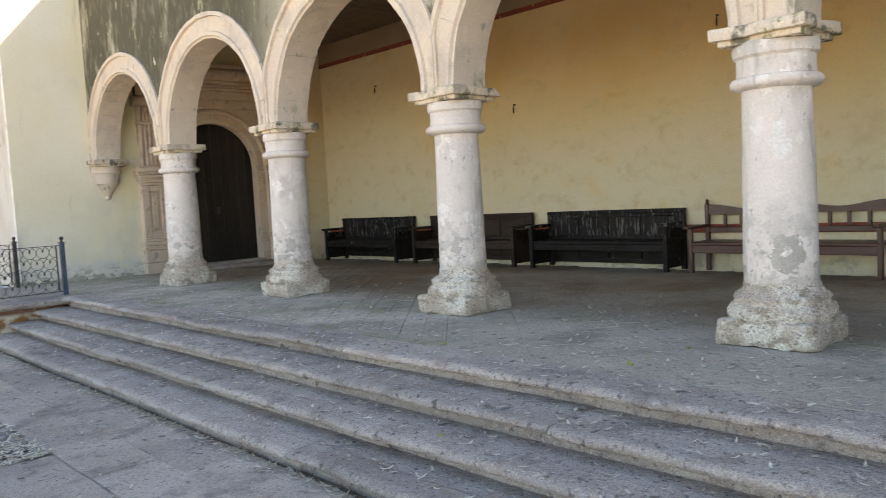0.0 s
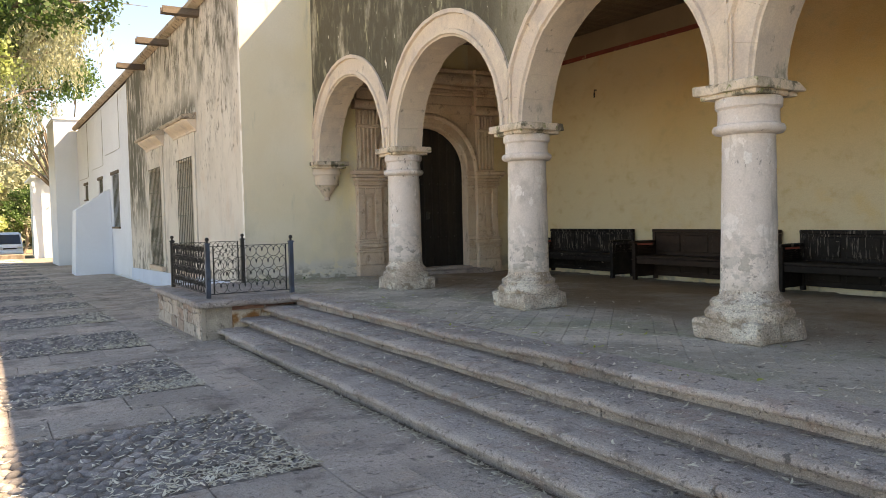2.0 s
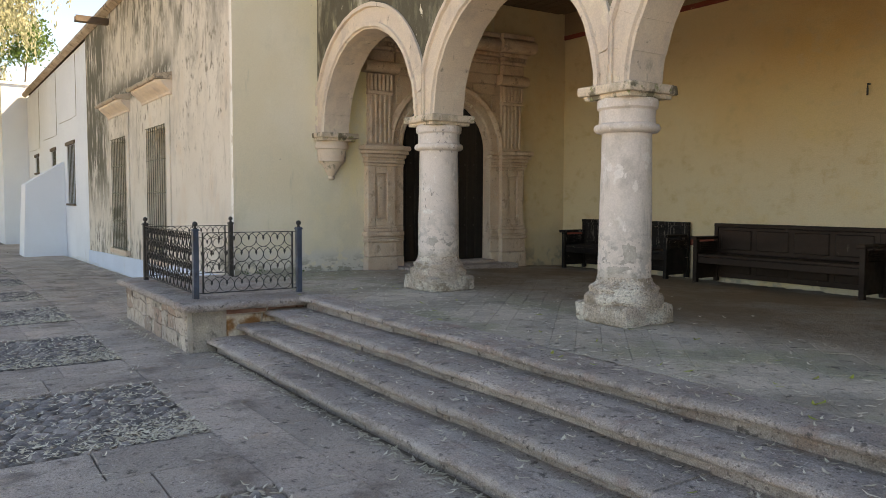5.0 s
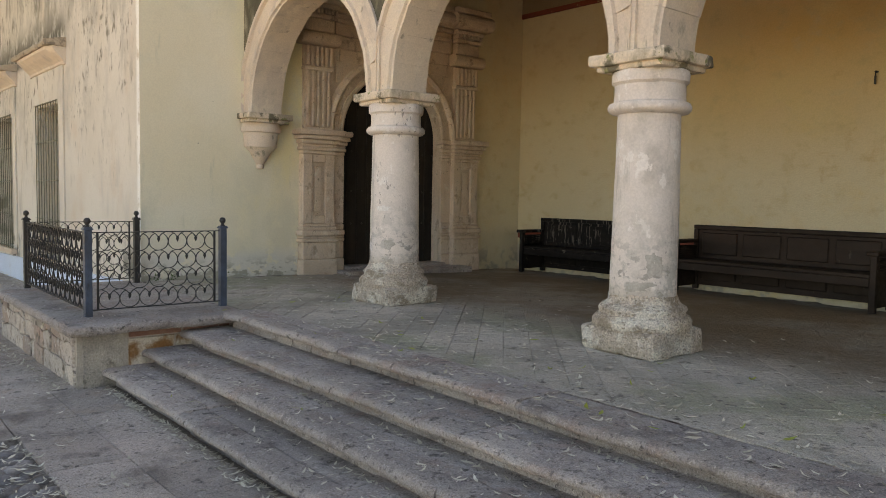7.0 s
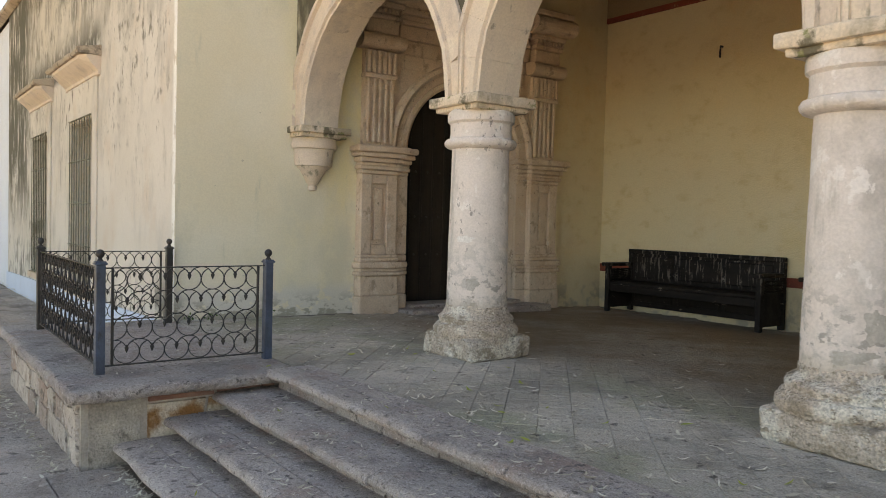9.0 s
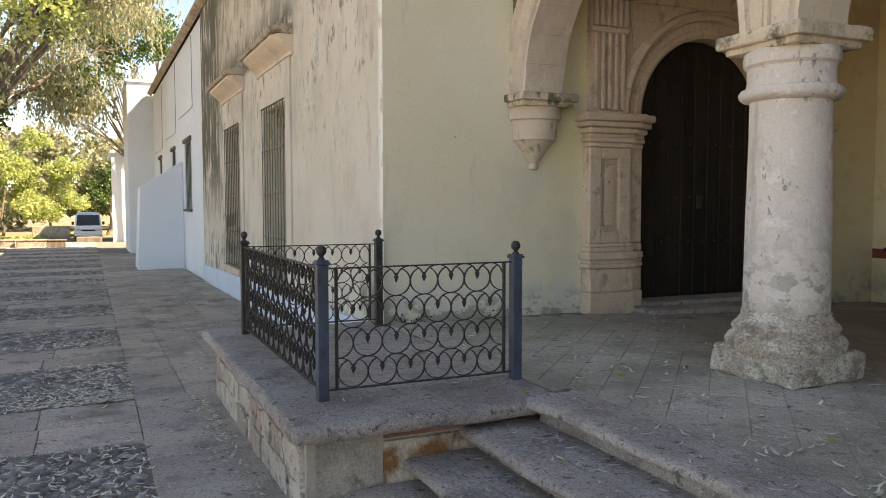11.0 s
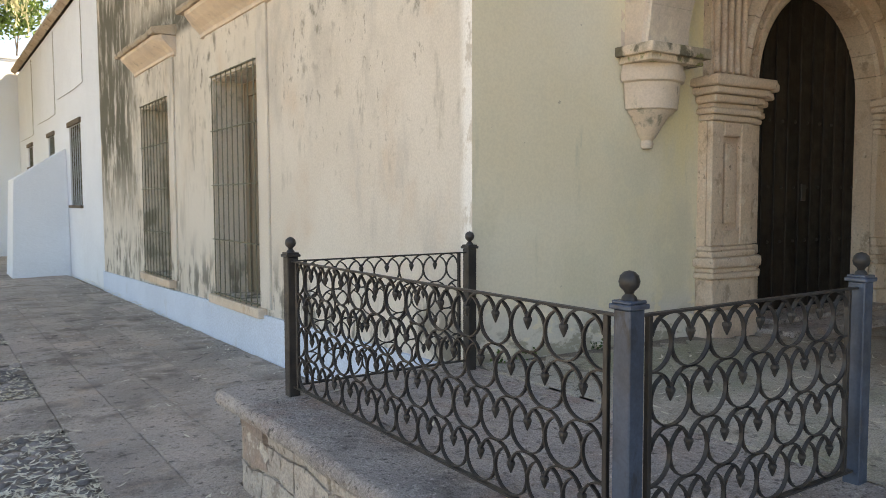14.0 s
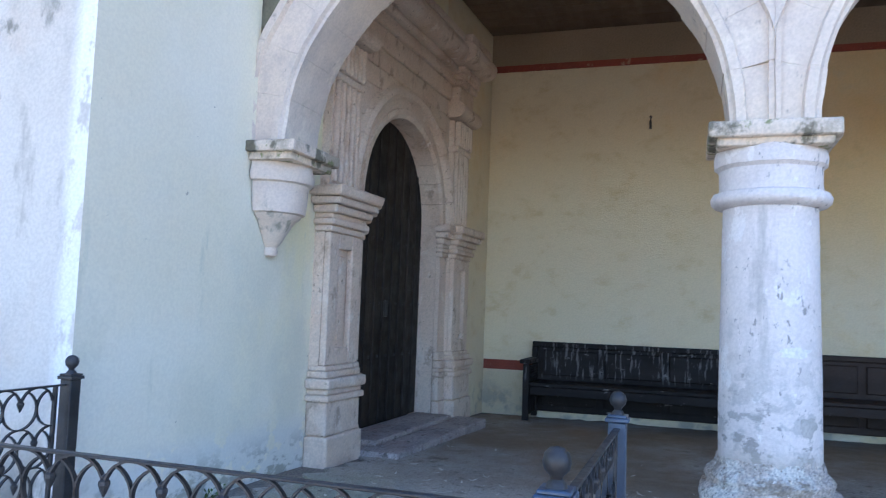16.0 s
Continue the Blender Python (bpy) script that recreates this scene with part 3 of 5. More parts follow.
# ---- columns ----
def column(y, seed, broken):
    R = SHAFT_R[y]
    neck = 0.5 + 0.5 * R / 0.284
    col = thing("stone_column", "whitewashed round stone column with moulded capital and chipped base", "column", "arcade columns", at=(COL_X, y, LAND))
    h = 0.34
    bm = bmesh.new()
    box(bm, -h, h, -h, h, 0.0, 0.185, 0.03, 2)
    bmesh.ops.subdivide_edges(bm, edges=[e for e in bm.edges if e.calc_length() > 0.3], cuts=11, use_grid_fill=True)
    for v in bm.verts:
        p = v.co + Vector((seed * 3.1, 0, 0))
        chip = max(0.0, noise.noise(p * 3.2) - 0.05) * 0.14 * broken
        flat = Vector((v.co.x, v.co.y, 0))
        edge = max(abs(v.co.x), abs(v.co.y)) / h
        v.co -= flat * chip * edge * 1.3
        v.co += 0.016 * noise.noise_vector(p * 9) + 0.012 * noise.noise_vector(p * 23)
        v.co.z = max(-0.005, v.co.z)
    part("plinth", bm, BASESTONE, col, "chipped square stone plinth", True)
    bm = bmesh.new()
    lathe(bm, [(0.345, 0.17), (0.362, 0.20), (0.365, 0.24), (0.345, 0.275), (0.318, 0.285), (0.316, 0.305), (0.325, 0.325), (0.314, 0.345), (R + 0.034, 0.358), (R + 0.014, 0.385), (R + 0.003, 0.43)],
          n=48, wobble=0.03)
    rough_up(bm, 0.014, 7)
    rough_up(bm, 0.009, 21)
    part("base_moulding", bm, BASESTONE, col, "worn rounded base moulding", True)
    bm = bmesh.new()
    prof = []
    for k in range(15):
        f = k / 14
        prof.append((R - 0.018 * f ** 1.5, 0.39 + (1.775 - 0.39) * f))
    lathe(bm, prof, n=48, wobble=0.012)
    rough_up(bm, 0.003, 6)
    part("shaft", bm, COLUMN, col, "", True)
    bm = bmesh.new()
    ring = [(0.300, 1.775), (0.322, 1.795), (0.326, 1.82), (0.312, 1.845), (0.280, 1.855), (0.275, 1.90), (0.277, 1.975), (0.287, 1.985),
            (0.300, 1.995), (0.303, 2.045), (0.296, 2.08), (0.285, 2.09)]
    lathe(bm, [(R - 0.024, 1.762)] + [(r * neck, z) for r, z in ring], n=48, wobble=0.012)
    rough_up(bm, 0.004, 9)
    part("capital_moulding", bm, COLUMN, col, "ringed neck of the capital", True)
    bm = bmesh.new()
    for a, z0, z1 in ((0.285, 2.075, 2.125), (0.33, 2.115, 2.20)):
        b2 = bmesh.new()
        box(b2, -a, a, -a, a, z0, z1, 0.014, 2)
        bmesh.ops.subdivide_edges(b2, edges=[e for e in b2.edges if e.calc_length() > 0.3], cuts=5, use_grid_fill=True)
        for v in b2.verts:
            v.co -= Vector((v.co.x, v.co.y, 0)) * max(0.0, noise.noise(v.co * 5 + Vector((seed, 0, 0))) - 0.08) * 0.30
            v.co += 0.005 * noise.noise_vector(v.co * 8)
        me = bpy.data.meshes.new("t")
        b2.to_mesh(me)
        bm.from_mesh(me)
        b2.free()
    part("abacus", bm, CAPSTONE, col, "square abacus with lichen stains", True)


def patch(y, angle, z, wide, tall, material, label, seed):
    """An irregular thin patch of filler or bare render on a shaft."""
    bm = bmesh.new()
    n = 40
    r = SHAFT_R[y] - 0.018 * max(0.0, (z - LAND - 0.39) / 1.385) ** 1.5
    rim = []
    for k in range(n):
        a = 2 * math.pi * k / n
        q = 0.7 + 0.45 * noise.noise((math.cos(a) * 1.6, math.sin(a) * 1.6, seed * 2.7)) + 0.22 * noise.noise((math.cos(a) * 5, math.sin(a) * 5, seed * 3.1))
        rim.append((math.cos(a) * q * wide / 2, math.sin(a) * q * tall / 2))
    def at(u, v, d):
        a = radians(angle) + u / r
        return (COL_X + (r + d) * math.cos(a), y + (r + d) * math.sin(a), z + v)
    rings = [[bm.verts.new(at(u * f, v * f, d)) for u, v in rim] for f, d in ((1.0, -0.012), (0.97, 0.002), (0.5, 0.003))]
    for lo, hi in zip(rings, rings[1:]):
        for k in range(n):
            bm.faces.new((lo[k], lo[(k + 1) % n], hi[(k + 1) % n], hi[k]))
    bm.faces.new(rings[-1])
    tagged(part("plaster_patch", bm, material, None, "", True), label, "patch", "column patches")


for row in ((COL_Y[0], 205, 1.56, 0.22, 0.07, PATCHWHITE, "white filler patch on a whitewashed column", 1),
            (COL_Y[0], 222, 1.18, 0.20, 0.13, PATCHGREY, "grey bare render patch on a column", 2),
            (COL_Y[1], 232, 1.22, 0.22, 0.22, PATCHGREY, "grey bare render patch on a column", 3),
            (COL_Y[1], 205, 1.06, 0.30, 0.12, PATCHGREY, "grey bare render patch on a column", 4),
            (COL_Y[2], 208, 1.22, 0.13, 0.17, PATCHGREY, "dark grey damaged patch on a column", 5),
            (COL_Y[2], 215, 2.12, 0.10, 0.16, PATCHWHITE, "white filler patch on a whitewashed column", 6),
            (COL_Y[3], 205, 1.95, 0.22, 0.30, PATCHWHITE, "white filler patch on a whitewashed column", 7),
            (COL_Y[3], 212, 1.20, 0.36, 0.30, PATCHGREY, "large peeled grey area on a column", 8)):
    patch(*row)
for i, (y, br) in enumerate(zip(COL_Y, (0.9, 1.6, 0.7, 0.6, 0.6))):
    column(y, i + 1, br)

# ---- arcade wall and arches ----
SPRING = 2.755
AY = list(COL_Y)
AY.insert(0, 14.74)
arches = []
for hi, lo in zip(AY, AY[1:]):
    c = (hi + lo) / 2
    half = (hi - lo) / 2
    arches.append((c, half, half - 0.225))


def wall_bottom(y):
    for c, half, r in arches:
        if abs(y - c) <= half:
            d = abs(y - c)
            ro = r + 0.33
            return SPRING + math.sqrt(max(0.0, ro * ro - d * d)) if d < ro else SPRING
    return SPRING


bm = bmesh.new()
ys = [-9.0, -2.6]
for c, half, r in reversed(arches):
    ro = r + 0.33
    ys += [c - half + 0.001] + [c + half * math.sin(math.pi / 2 * k / 14) for k in range(-13, 14)] + [c + half - 0.001]
ys = sorted(set(ys)) + [end_y(5.04) - 0.001]
strip = []
for y in ys:
    zb = -0.1 if y < -2.5 else wall_bottom(y)
    strip.append([bm.verts.new((x, y, z)) for x, z in ((ARC_FRONT, zb), (ARC_FRONT, ROOF + 0.1), (ARC_BACK, ROOF + 0.1), (ARC_BACK, zb))])
for a, b in zip(strip, strip[1:]):
    for j in range(4):
        bm.faces.new((a[j], a[(j + 1) % 4], b[(j + 1) % 4], b[j]))
bm.faces.new(strip[0][::-1])
bm.faces.new(strip[-1])
structure("wall_arcade", bm, SPANDREL, "plastered arcade wall blackened by damp above the arches", "wall")

for n_arch, (c, half, r) in enumerate(arches):
    arch = thing("stone_arch", "pale limewashed round stone arch with moulded edges", "arch", "arcade arches", kind="structure")
    count = 15
    rnd = random.Random(20 + n_arch)
    for k in range(count):
        a0, a1 = math.pi * k / count, math.pi * (k + 1) / count
        bm = bmesh.new()
        slices = []
        jitter = rnd.uniform(-0.004, 0.004)
        for s in range(5):
            a = a0 + 0.0006 + (a1 - a0 - 0.0012) * s / 4
            ca, sa = math.cos(a), math.sin(a)
            lim = (half - 0.0006) / max(1e-6, abs(ca))
            rings = [(r + jitter, 5.045), (r + jitter, ARC_BACK - 0.01), (r + 0.355, ARC_BACK - 0.01), (r + 0.355, 5.005), (r + 0.30, 5.0), (r + 0.29, 5.04), (r + 0.095, 5.04), (r + 0.085, 5.008), (r + 0.035, 5.008), (r + 0.02, 5.035)]
            slices.append([bm.verts.new((x, c + min(q, lim) * ca, SPRING + min(q, lim) * sa)) for q, x in rings])
        m = len(slices[0])
        for p, q in zip(slices, slices[1:]):
            for j in range(m):
                bm.faces.new((p[j], p[(j + 1) % m], q[(j + 1) % m], q[j]))
        bm.faces.new(slices[0][::-1])
        bm.faces.new(slices[-1])
        bmesh.ops.remove_doubles(bm, verts=bm.verts, dist=0.0004)
        rough_up(bm, 0.009, 7)
        part("voussoir", bm, ARCHSTONE, arch)

for y in COL_Y:
    bm = boxes((5.012, ARC_BACK - 0.012, y - 0.03, y + 0.03, SPRING, SPRING + 0.66))
    structure("trim_springer", bm, ARCHSTONE, "pale stone springer between two arches", "springer")

# corbel that carries the last arch
corbel = thing("stone_corbel", "pale limewashed tapering stone corbel under the last arch", "corbel", kind="structure", at=(COL_X, end_y(COL_X), 0))
bm = bmesh.new()
box(bm, -0.33, 0.33, -0.34, 0.05, SPRING - 0.075, SPRING, 0.012, 2)
box(bm, -0.29, 0.29, -0.30, 0.05, SPRING - 0.125, SPRING - 0.07, 0.012, 2)
rough_up(bm, 0.006, 7)
part("abacus", bm, CAPSTONE, corbel, "chipped square stone slab", True)
bm = bmesh.new()
lathe(bm, [(0.03, 2.02), (0.052, 2.03), (0.06, 2.06), (0.05, 2.085), (0.075, 2.11), (0.12, 2.19), (0.165, 2.26), (0.20, 2.285), (0.205, 2.30), (0.23, 2.31), (0.24, 2.40), (0.245, 2.48), (0.25, 2.50),
           (0.275, 2.51), (0.285, 2.55), (0.27, 2.60), (0.265, 2.64)], n=24, start=180, sweep=180)
part("corbel_body", bm, ARCHSTONE, corbel, "", True)

# ---- porch walls and ceiling ----
structure("wall_back", boxes((BACK_X, BACK_X + 0.5, -9.0, END_Y + 0.4, -0.1, ROOF)), OCHRE, "ochre limewashed porch wall fading pale near the floor", "wall")
structure("wall_far_end", boxes((ARC_BACK, BACK_X, -9.4, -9.0, -0.1, ROOF)), OCHRE, "plain ochre limewashed porch end wall", "wall")

PORT_C = 7.47
DOOR_HALF, DOOR_SPRING = 0.90, 2.60


def wall_place(u, v, d):
    """u metres from the street corner along the end wall, v up, d into the wall."""
    return (FAC_X + u, end_y(FAC_X + u) + d, v)


bm = bmesh.new()
us = [0, 1.36, PORT_C - FAC_X - 1.0, PORT_C - FAC_X + 1.0, BACK_X - FAC_X]
cells_wall(bm, us, [-0.1, 3.75, ROOF], {(2, 0)}, wall_place, 0.0, 0.45)
wall_end = structure("wall_end", bm, [GREEN, OCHRE, FACADE], "pale yellow green limewashed wall with peeling foot", "wall")
for p in wall_end.data.polygons:
    if p.normal.x < -0.9 and p.center.x < FAC_X + 0.1:
        p.material_index = 2
    elif p.center.x > PORT_C:
        p.material_index = 1

CEIL_Z = 5.28
bm = bmesh.new()
box(bm, ARC_BACK, BACK_X, -9.0, END_Y, CEIL_Z, CEIL_Z + 0.06)
x = ARC_BACK + 0.02
while x < BACK_X - 0.3:
    box(bm, x, x + 0.22, -8.98, end_y(x) - 0.02, CEIL_Z - 0.022, CEIL_Z - 0.001, 0.006)
    x += 0.235
structure("ceiling", bm, CEIL, "dark boarded timber porch ceiling", "ceiling")
structure("roof_porch", boxes((ARC_FRONT + 0.01, BACK_X + 0.5, -9.0, END_Y - 0.5, ROOF, ROOF + 0.1)), TIMBER, "flat porch roof", "roof")
# darker grey brown band between the red stripe and the ceiling
structure("trim_frieze", boxes((BACK_X - 0.03, BACK_X, -9.0, end_y(BACK_X) - 0.003, 4.87, CEIL_Z)), TOPBAND, "grey brown band under the ceiling", "trim")
structure("trim_red_stripe", boxes((BACK_X - 0.036, BACK_X, -9.0, end_y(BACK_X) - 0.004, 4.79, 4.866)), REDPAINT, "red painted stripe below the grey brown band", "trim")
structure("trim_red_dado_line", boxes((BACK_X - 0.004, BACK_X, -9.0, end_y(BACK_X) - 0.003, 0.99, 1.11)), REDPAINT, "faded red painted dado line behind the benches", "trim")

# ---- street building ----
WIN = ((18.57, 20.02), (22.07, 23.60))
WZ = (0.50, 3.08)
bm = bmesh.new()
us = [END_Y + 0.45, WIN[0][0], WIN[0][1], WIN[1][0], WIN[1][1], 27.15]
cells_wall(bm, us, [-0.3, WZ[0], WZ[1], ROOF], {(1, 1), (3, 1)}, lambda u, v, d: (FAC_X + d, u, v), 0.0, 0.55)
structure("wall_street", bm, FACADE, "cream limewashed street wall with black damp streaks", "wall")
bm = bmesh.new()
us = [27.15, 29.75, 31.3, 33.85, 35.0, 38.7, 39.9, 42.46]
cells_wall(bm, us, [-0.6, 1.55, 2.78, 3.42, ROOF - 0.1], {(1, 1), (1, 2), (3, 2), (5, 2)}, lambda u, v, d: (FAC_X + 0.05 + d, u, v), 0.0, 0.55)
structure("wall_street_white", bm, WHITE, "white limewashed street wall in shade", "wall")
bm = bmesh.new()
extrude_profile(bm, [(15.03, -0.3), (27.15, -0.3), (27.15, 0.24), (15.03, 0.50)], "x", FAC_X - 0.035, FAC_X - 0.001)
structure("trim_white_dado", bm, BLUEWHITE, "bluish white painted band along the wall foot", "trim")
structure("building_body", boxes((FAC_X + 0.7, 16.0, END_Y + 0.9, 42.4, -0.3, ROOF - 0.06)), TIMBER, "dark rooms behind the street wall", "building")
structure("roof_street", boxes((FAC_X, 16.5, END_Y + 0.01, 42.4, ROOF + 0.002, ROOF + 0.1)), TIMBER, "flat roof of the street building", "roof")
structure("building_behind_porch", boxes((BACK_X + 0.52, 20, -9, END_Y + 0.85, -0.2, ROOF + 0.2)), WHITE, "plain building behind the porch", "building")
bm = bmesh.new()
extrude_profile(bm, [(FAC_X - 0.02, ROOF - 0.10), (FAC_X - 0.16, ROOF - 0.02), (FAC_X - 0.17, ROOF + 0.06), (FAC_X - 0.05, ROOF + 0.1), (FAC_X - 0.02, ROOF + 0.1)], "y", END_Y - 0.01, 42.4)
structure("trim_cornice", bm, CORNICE, "weathered brown cornice along the roof edge", "trim")

# buttress and far towers
bm = bmesh.new()
b0 = [(2.47, -0.5), (FAC_X + 0.04, -0.5), (FAC_X + 0.04, 2.95), (2.55, 2.17)]
extrude_profile(bm, b0, "y", 31.9, 33.2)
for v in bm.verts:
    if v.co.z < 0 and v.co.x < 3:
        v.co.x -= 0.05
    if v.co.z < 0 and v.co.y < 32.5:
        v.co.y -= 0.25
structure("wall_buttress", bm, WHITE, "white limewashed sloping buttress", "buttress")
tower = thing("white_tower", "white limewashed square tower with flat coping", "tower", kind="structure")
part("wall", boxes((2.72, 6.5, 42.48, 46.5, -0.8, 6.75)), WHITE, tower)
part("coping", boxes((2.66, 6.6, 42.42, 46.6, 6.752, 6.88), bevel=0.02), WHITE, tower, "flat white coping")
tower2 = thing("white_outbuilding", "lower white limewashed outbuilding with coping", "building", kind="structure")
part("wall", boxes((2.75, 6.0, 58.0, 66.0, -1.2, 4.75)), WHITE, tower2)
part("pilaster", boxes((2.45, 3.0, 57.6, 57.98, -1.2, 4.5)), WHITE, tower2)
part("coping", boxes((2.40, 6.2, 57.55, 66.2, 4.752, 4.9), bevel=0.02), WHITE, tower2, "flat white coping")


# ---- street windows ----
def street_window(n, y0, y1, z0, z1):
    win = thing(f"window_{n}", "tall window with olive iron bars, stone hood and brown wooden shutters", "window", kind="structure", at=(FAC_X, (y0 + y1) / 2, z0))
    w, h = (y1 - y0) / 2, z1 - z0
    part("window_frame", boxes((0.36, 0.46, -w, -w + 0.09, 0, h), (0.36, 0.46, w - 0.09, w, 0, h), (0.36, 0.46, -w + 0.09, w - 0.09, h - 0.16, h), bevel=0.006), SHUTTER, win)
    for s in (-1, 1):
        bm = bmesh.new()
        a, b = sorted((s * 0.005, s * (w - 0.09)))
        box(bm, 0.40, 0.44, a, b, 0.0, h - 0.16)
        for k in range(4):
            zc = 0.1 + k * (h - 0.26) / 4
            box(bm, 0.385, 0.402, a + 0.08, b - 0.08, zc + 0.05, zc + (h - 0.26) / 4 - 0.05, 0.008)
        part("shutter", bm, SHUTTER, win, "brown panelled wooden shutter")
    bm = bmesh.new()
    box(bm, -0.10, 0.36, -w - 0.12, w + 0.12, -0.11, -0.002, 0.015, 2)
    rough_up(bm, 0.004, 9)
    part("window_sill", bm, PINK, win, "worn stone sill")
    for s in (-1, 1):
        bm = bmesh.new()
        a, b = sorted((s * (w + 0.004), s * (w + 0.27)))
        box(bm, -0.03, 0.0, a, b, 0.0, h + 0.58, 0.006)
        part("jamb_stone", bm, FACADE, win)
    part("lintel", boxes((-0.03, 0.0, -w + 0.0, w, h + 0.01, h + 0.58), bevel=0.006), FACADE, win)
    bm = bmesh.new()
    out = [(0.0, h + 0.57), (-0.05, h + 0.58), (-0.055, h + 0.62), (-0.10, h + 0.66), (-0.19, h + 0.72), (-0.27, h + 0.79), (-0.275, h + 0.835), (0.0, h + 0.835)]
    extrude_profile(bm, out, "y", -w - 0.42, w + 0.42)
    bmesh.ops.subdivide_edges(bm, edges=[e for e in bm.edges if abs(e.verts[0].co.y - e.verts[1].co.y) > 0.5], cuts=12)
    for v in bm.verts:
        k = abs(v.co.y) / (w + 0.42)
        if k > 0.9:
            v.co.x *= 1 - 0.3 * (k - 0.9) / 0.1
    rough_up(bm, 0.008, 6)
    part("hood", bm, ARCHSTONE, win, "moulded pale stone hood")
    bm = bmesh.new()
    extrude_profile(bm, [(0.0, h + 0.837), (-0.31, h + 0.837), (-0.33, h + 0.87), (-0.32, h + 0.91), (0.0, h + 0.99)], "y", -w - 0.44, w + 0.44)
    bmesh.ops.subdivide_edges(bm, edges=[e for e in bm.edges if abs(e.verts[0].co.y - e.verts[1].co.y) > 0.5], cuts=14)
    rough_up(bm, 0.016, 6)
    part("hood_slab", bm, CORNICE, win, "weathered brown tile slab on the hood")
    grille = new("grille")
    grille.parent = win
    bars = 9
    me = mesh_of(lathe(bmesh.new(), [(0.0075, -0.02), (0.0075, h + 0.06)], n=8), "bar", BARS)
    for k in range(bars):
        ob = new("bar", me)
        ob.parent = grille
        ob.location = (-0.05, -w + 0.03 + (2 * w - 0.06) * k / (bars - 1), 0)
    for k in range(5):
        z = 0.02 + (h + 0.02) * k / 4
        part("crossbar", boxes((-0.062, -0.038, -w - 0.02, w + 0.02, z, z + 0.012)), BARS, grille)


for n, (y0, y1) in enumerate(WIN, 1):
    street_window(n, y0, y1, *WZ)


def white_window(n, y0, y1, z0, z1):
    win = thing(f"window_{n}", "dark recessed window with weathered timber lintel and bars", "window", kind="structure", at=(FAC_X + 0.05, (y0 + y1) / 2, z0))
    w, h = (y1 - y0) / 2, z1 - z0
    part("pane", boxes((0.22, 0.26, -w, w, 0, h)), GLASSDARK, win)
    part("lintel", boxes((-0.05, 0.12, -w - 0.1, w + 0.1, h + 0.003, h + 0.12), bevel=0.01), TIMBER, win)
    part("window_sill", boxes((-0.06, 0.12, -w - 0.08, w + 0.08, -0.07, -0.003), bevel=0.01), TIMBER, win)
    for k in range(6):
        y = -w + 0.06 + (2 * w - 0.12) * k / 5
        part("bar", boxes((0.03, 0.05, y - 0.01, y + 0.01, 0, h)), BARS, win)


white_window(3, 29.75, 31.3, 1.55, 3.42)
white_window(4, 33.85, 35.0, 2.78, 3.42)
white_window(5, 38.7, 39.9, 2.78, 3.42)

# ---- water spouts on the roof edge ----
for y, z in ((17.7, 6.06), (20.75, 6.06), (23.9, 6.02)):
    sp = thing("roof_spout", "weathered timber water spout projecting from the roof edge", "spout", "roof spouts", at=(FAC_X, y, z))
    bm = boxes((-0.74, 0.3, -0.11, 0.11, -0.05, 0.0), (-0.74, 0.3, -0.11, -0.075, 0.0, 0.09), (-0.74, 0.3, 0.075, 0.11, 0.0, 0.09))
    rough_up(bm, 0.01, 5)
    part("trough", bm, TIMBER, sp)

# cables on the white wall
for k, (y, z) in enumerate(((29.2, 4.25), (33.4, 3.95), (38.2, 3.75))):
    bm = bmesh.new()
    tube(bm, [(FAC_X + 0.03, y, 6.1), (FAC_X + 0.025, y - 0.05, 5.3), (FAC_X + 0.03, y, z), (FAC_X + 0.03, y + 1.2, z - 0.02), (FAC_X + 0.035, y + 3.6, z + 0.02)], 0.007, 5)
    tagged(part("hanging_cable", bm, BARS), "thin dark cable hanging from the roof edge on the wall", "cable", "wall cables")

# ---- portal ----
portal = thing("stone_portal", "carved pinkish stone doorway with pilasters, round arch and cornice", "portal", kind="structure",
               at=(PORT_C, end_y(PORT_C), 0), turn=math.degrees(math.atan(-0.046)))
FZ = floor_z(PORT_C)


def mould(bm, x0, x1, rows):
    """Stacked bands: (projection, z0, z1, side overhang)."""
    for d, z0, z1, o in rows:
        box(bm, x0 - o, x1 + o, -d, 0.0, z0, z1, min(0.02, (z1 - z0) * 0.3), 2)
    return bm


def torus_band(bm, x0, x1, d, z0, z1):
    """A half-round stone moulding from x0 to x1 that swells out by d, returned at its ends."""
    r, zc = (z1 - z0) / 2, (z0 + z1) / 2
    out = [(0.0, z0)] + [(-d + r - r * math.cos(a), zc + r * math.sin(a)) for a in (math.pi * k / 8 - math.pi / 2 for k in range(9))] + [(0.0, z1)]
    return extrude_profile(bm, out, "x", x0, x1)


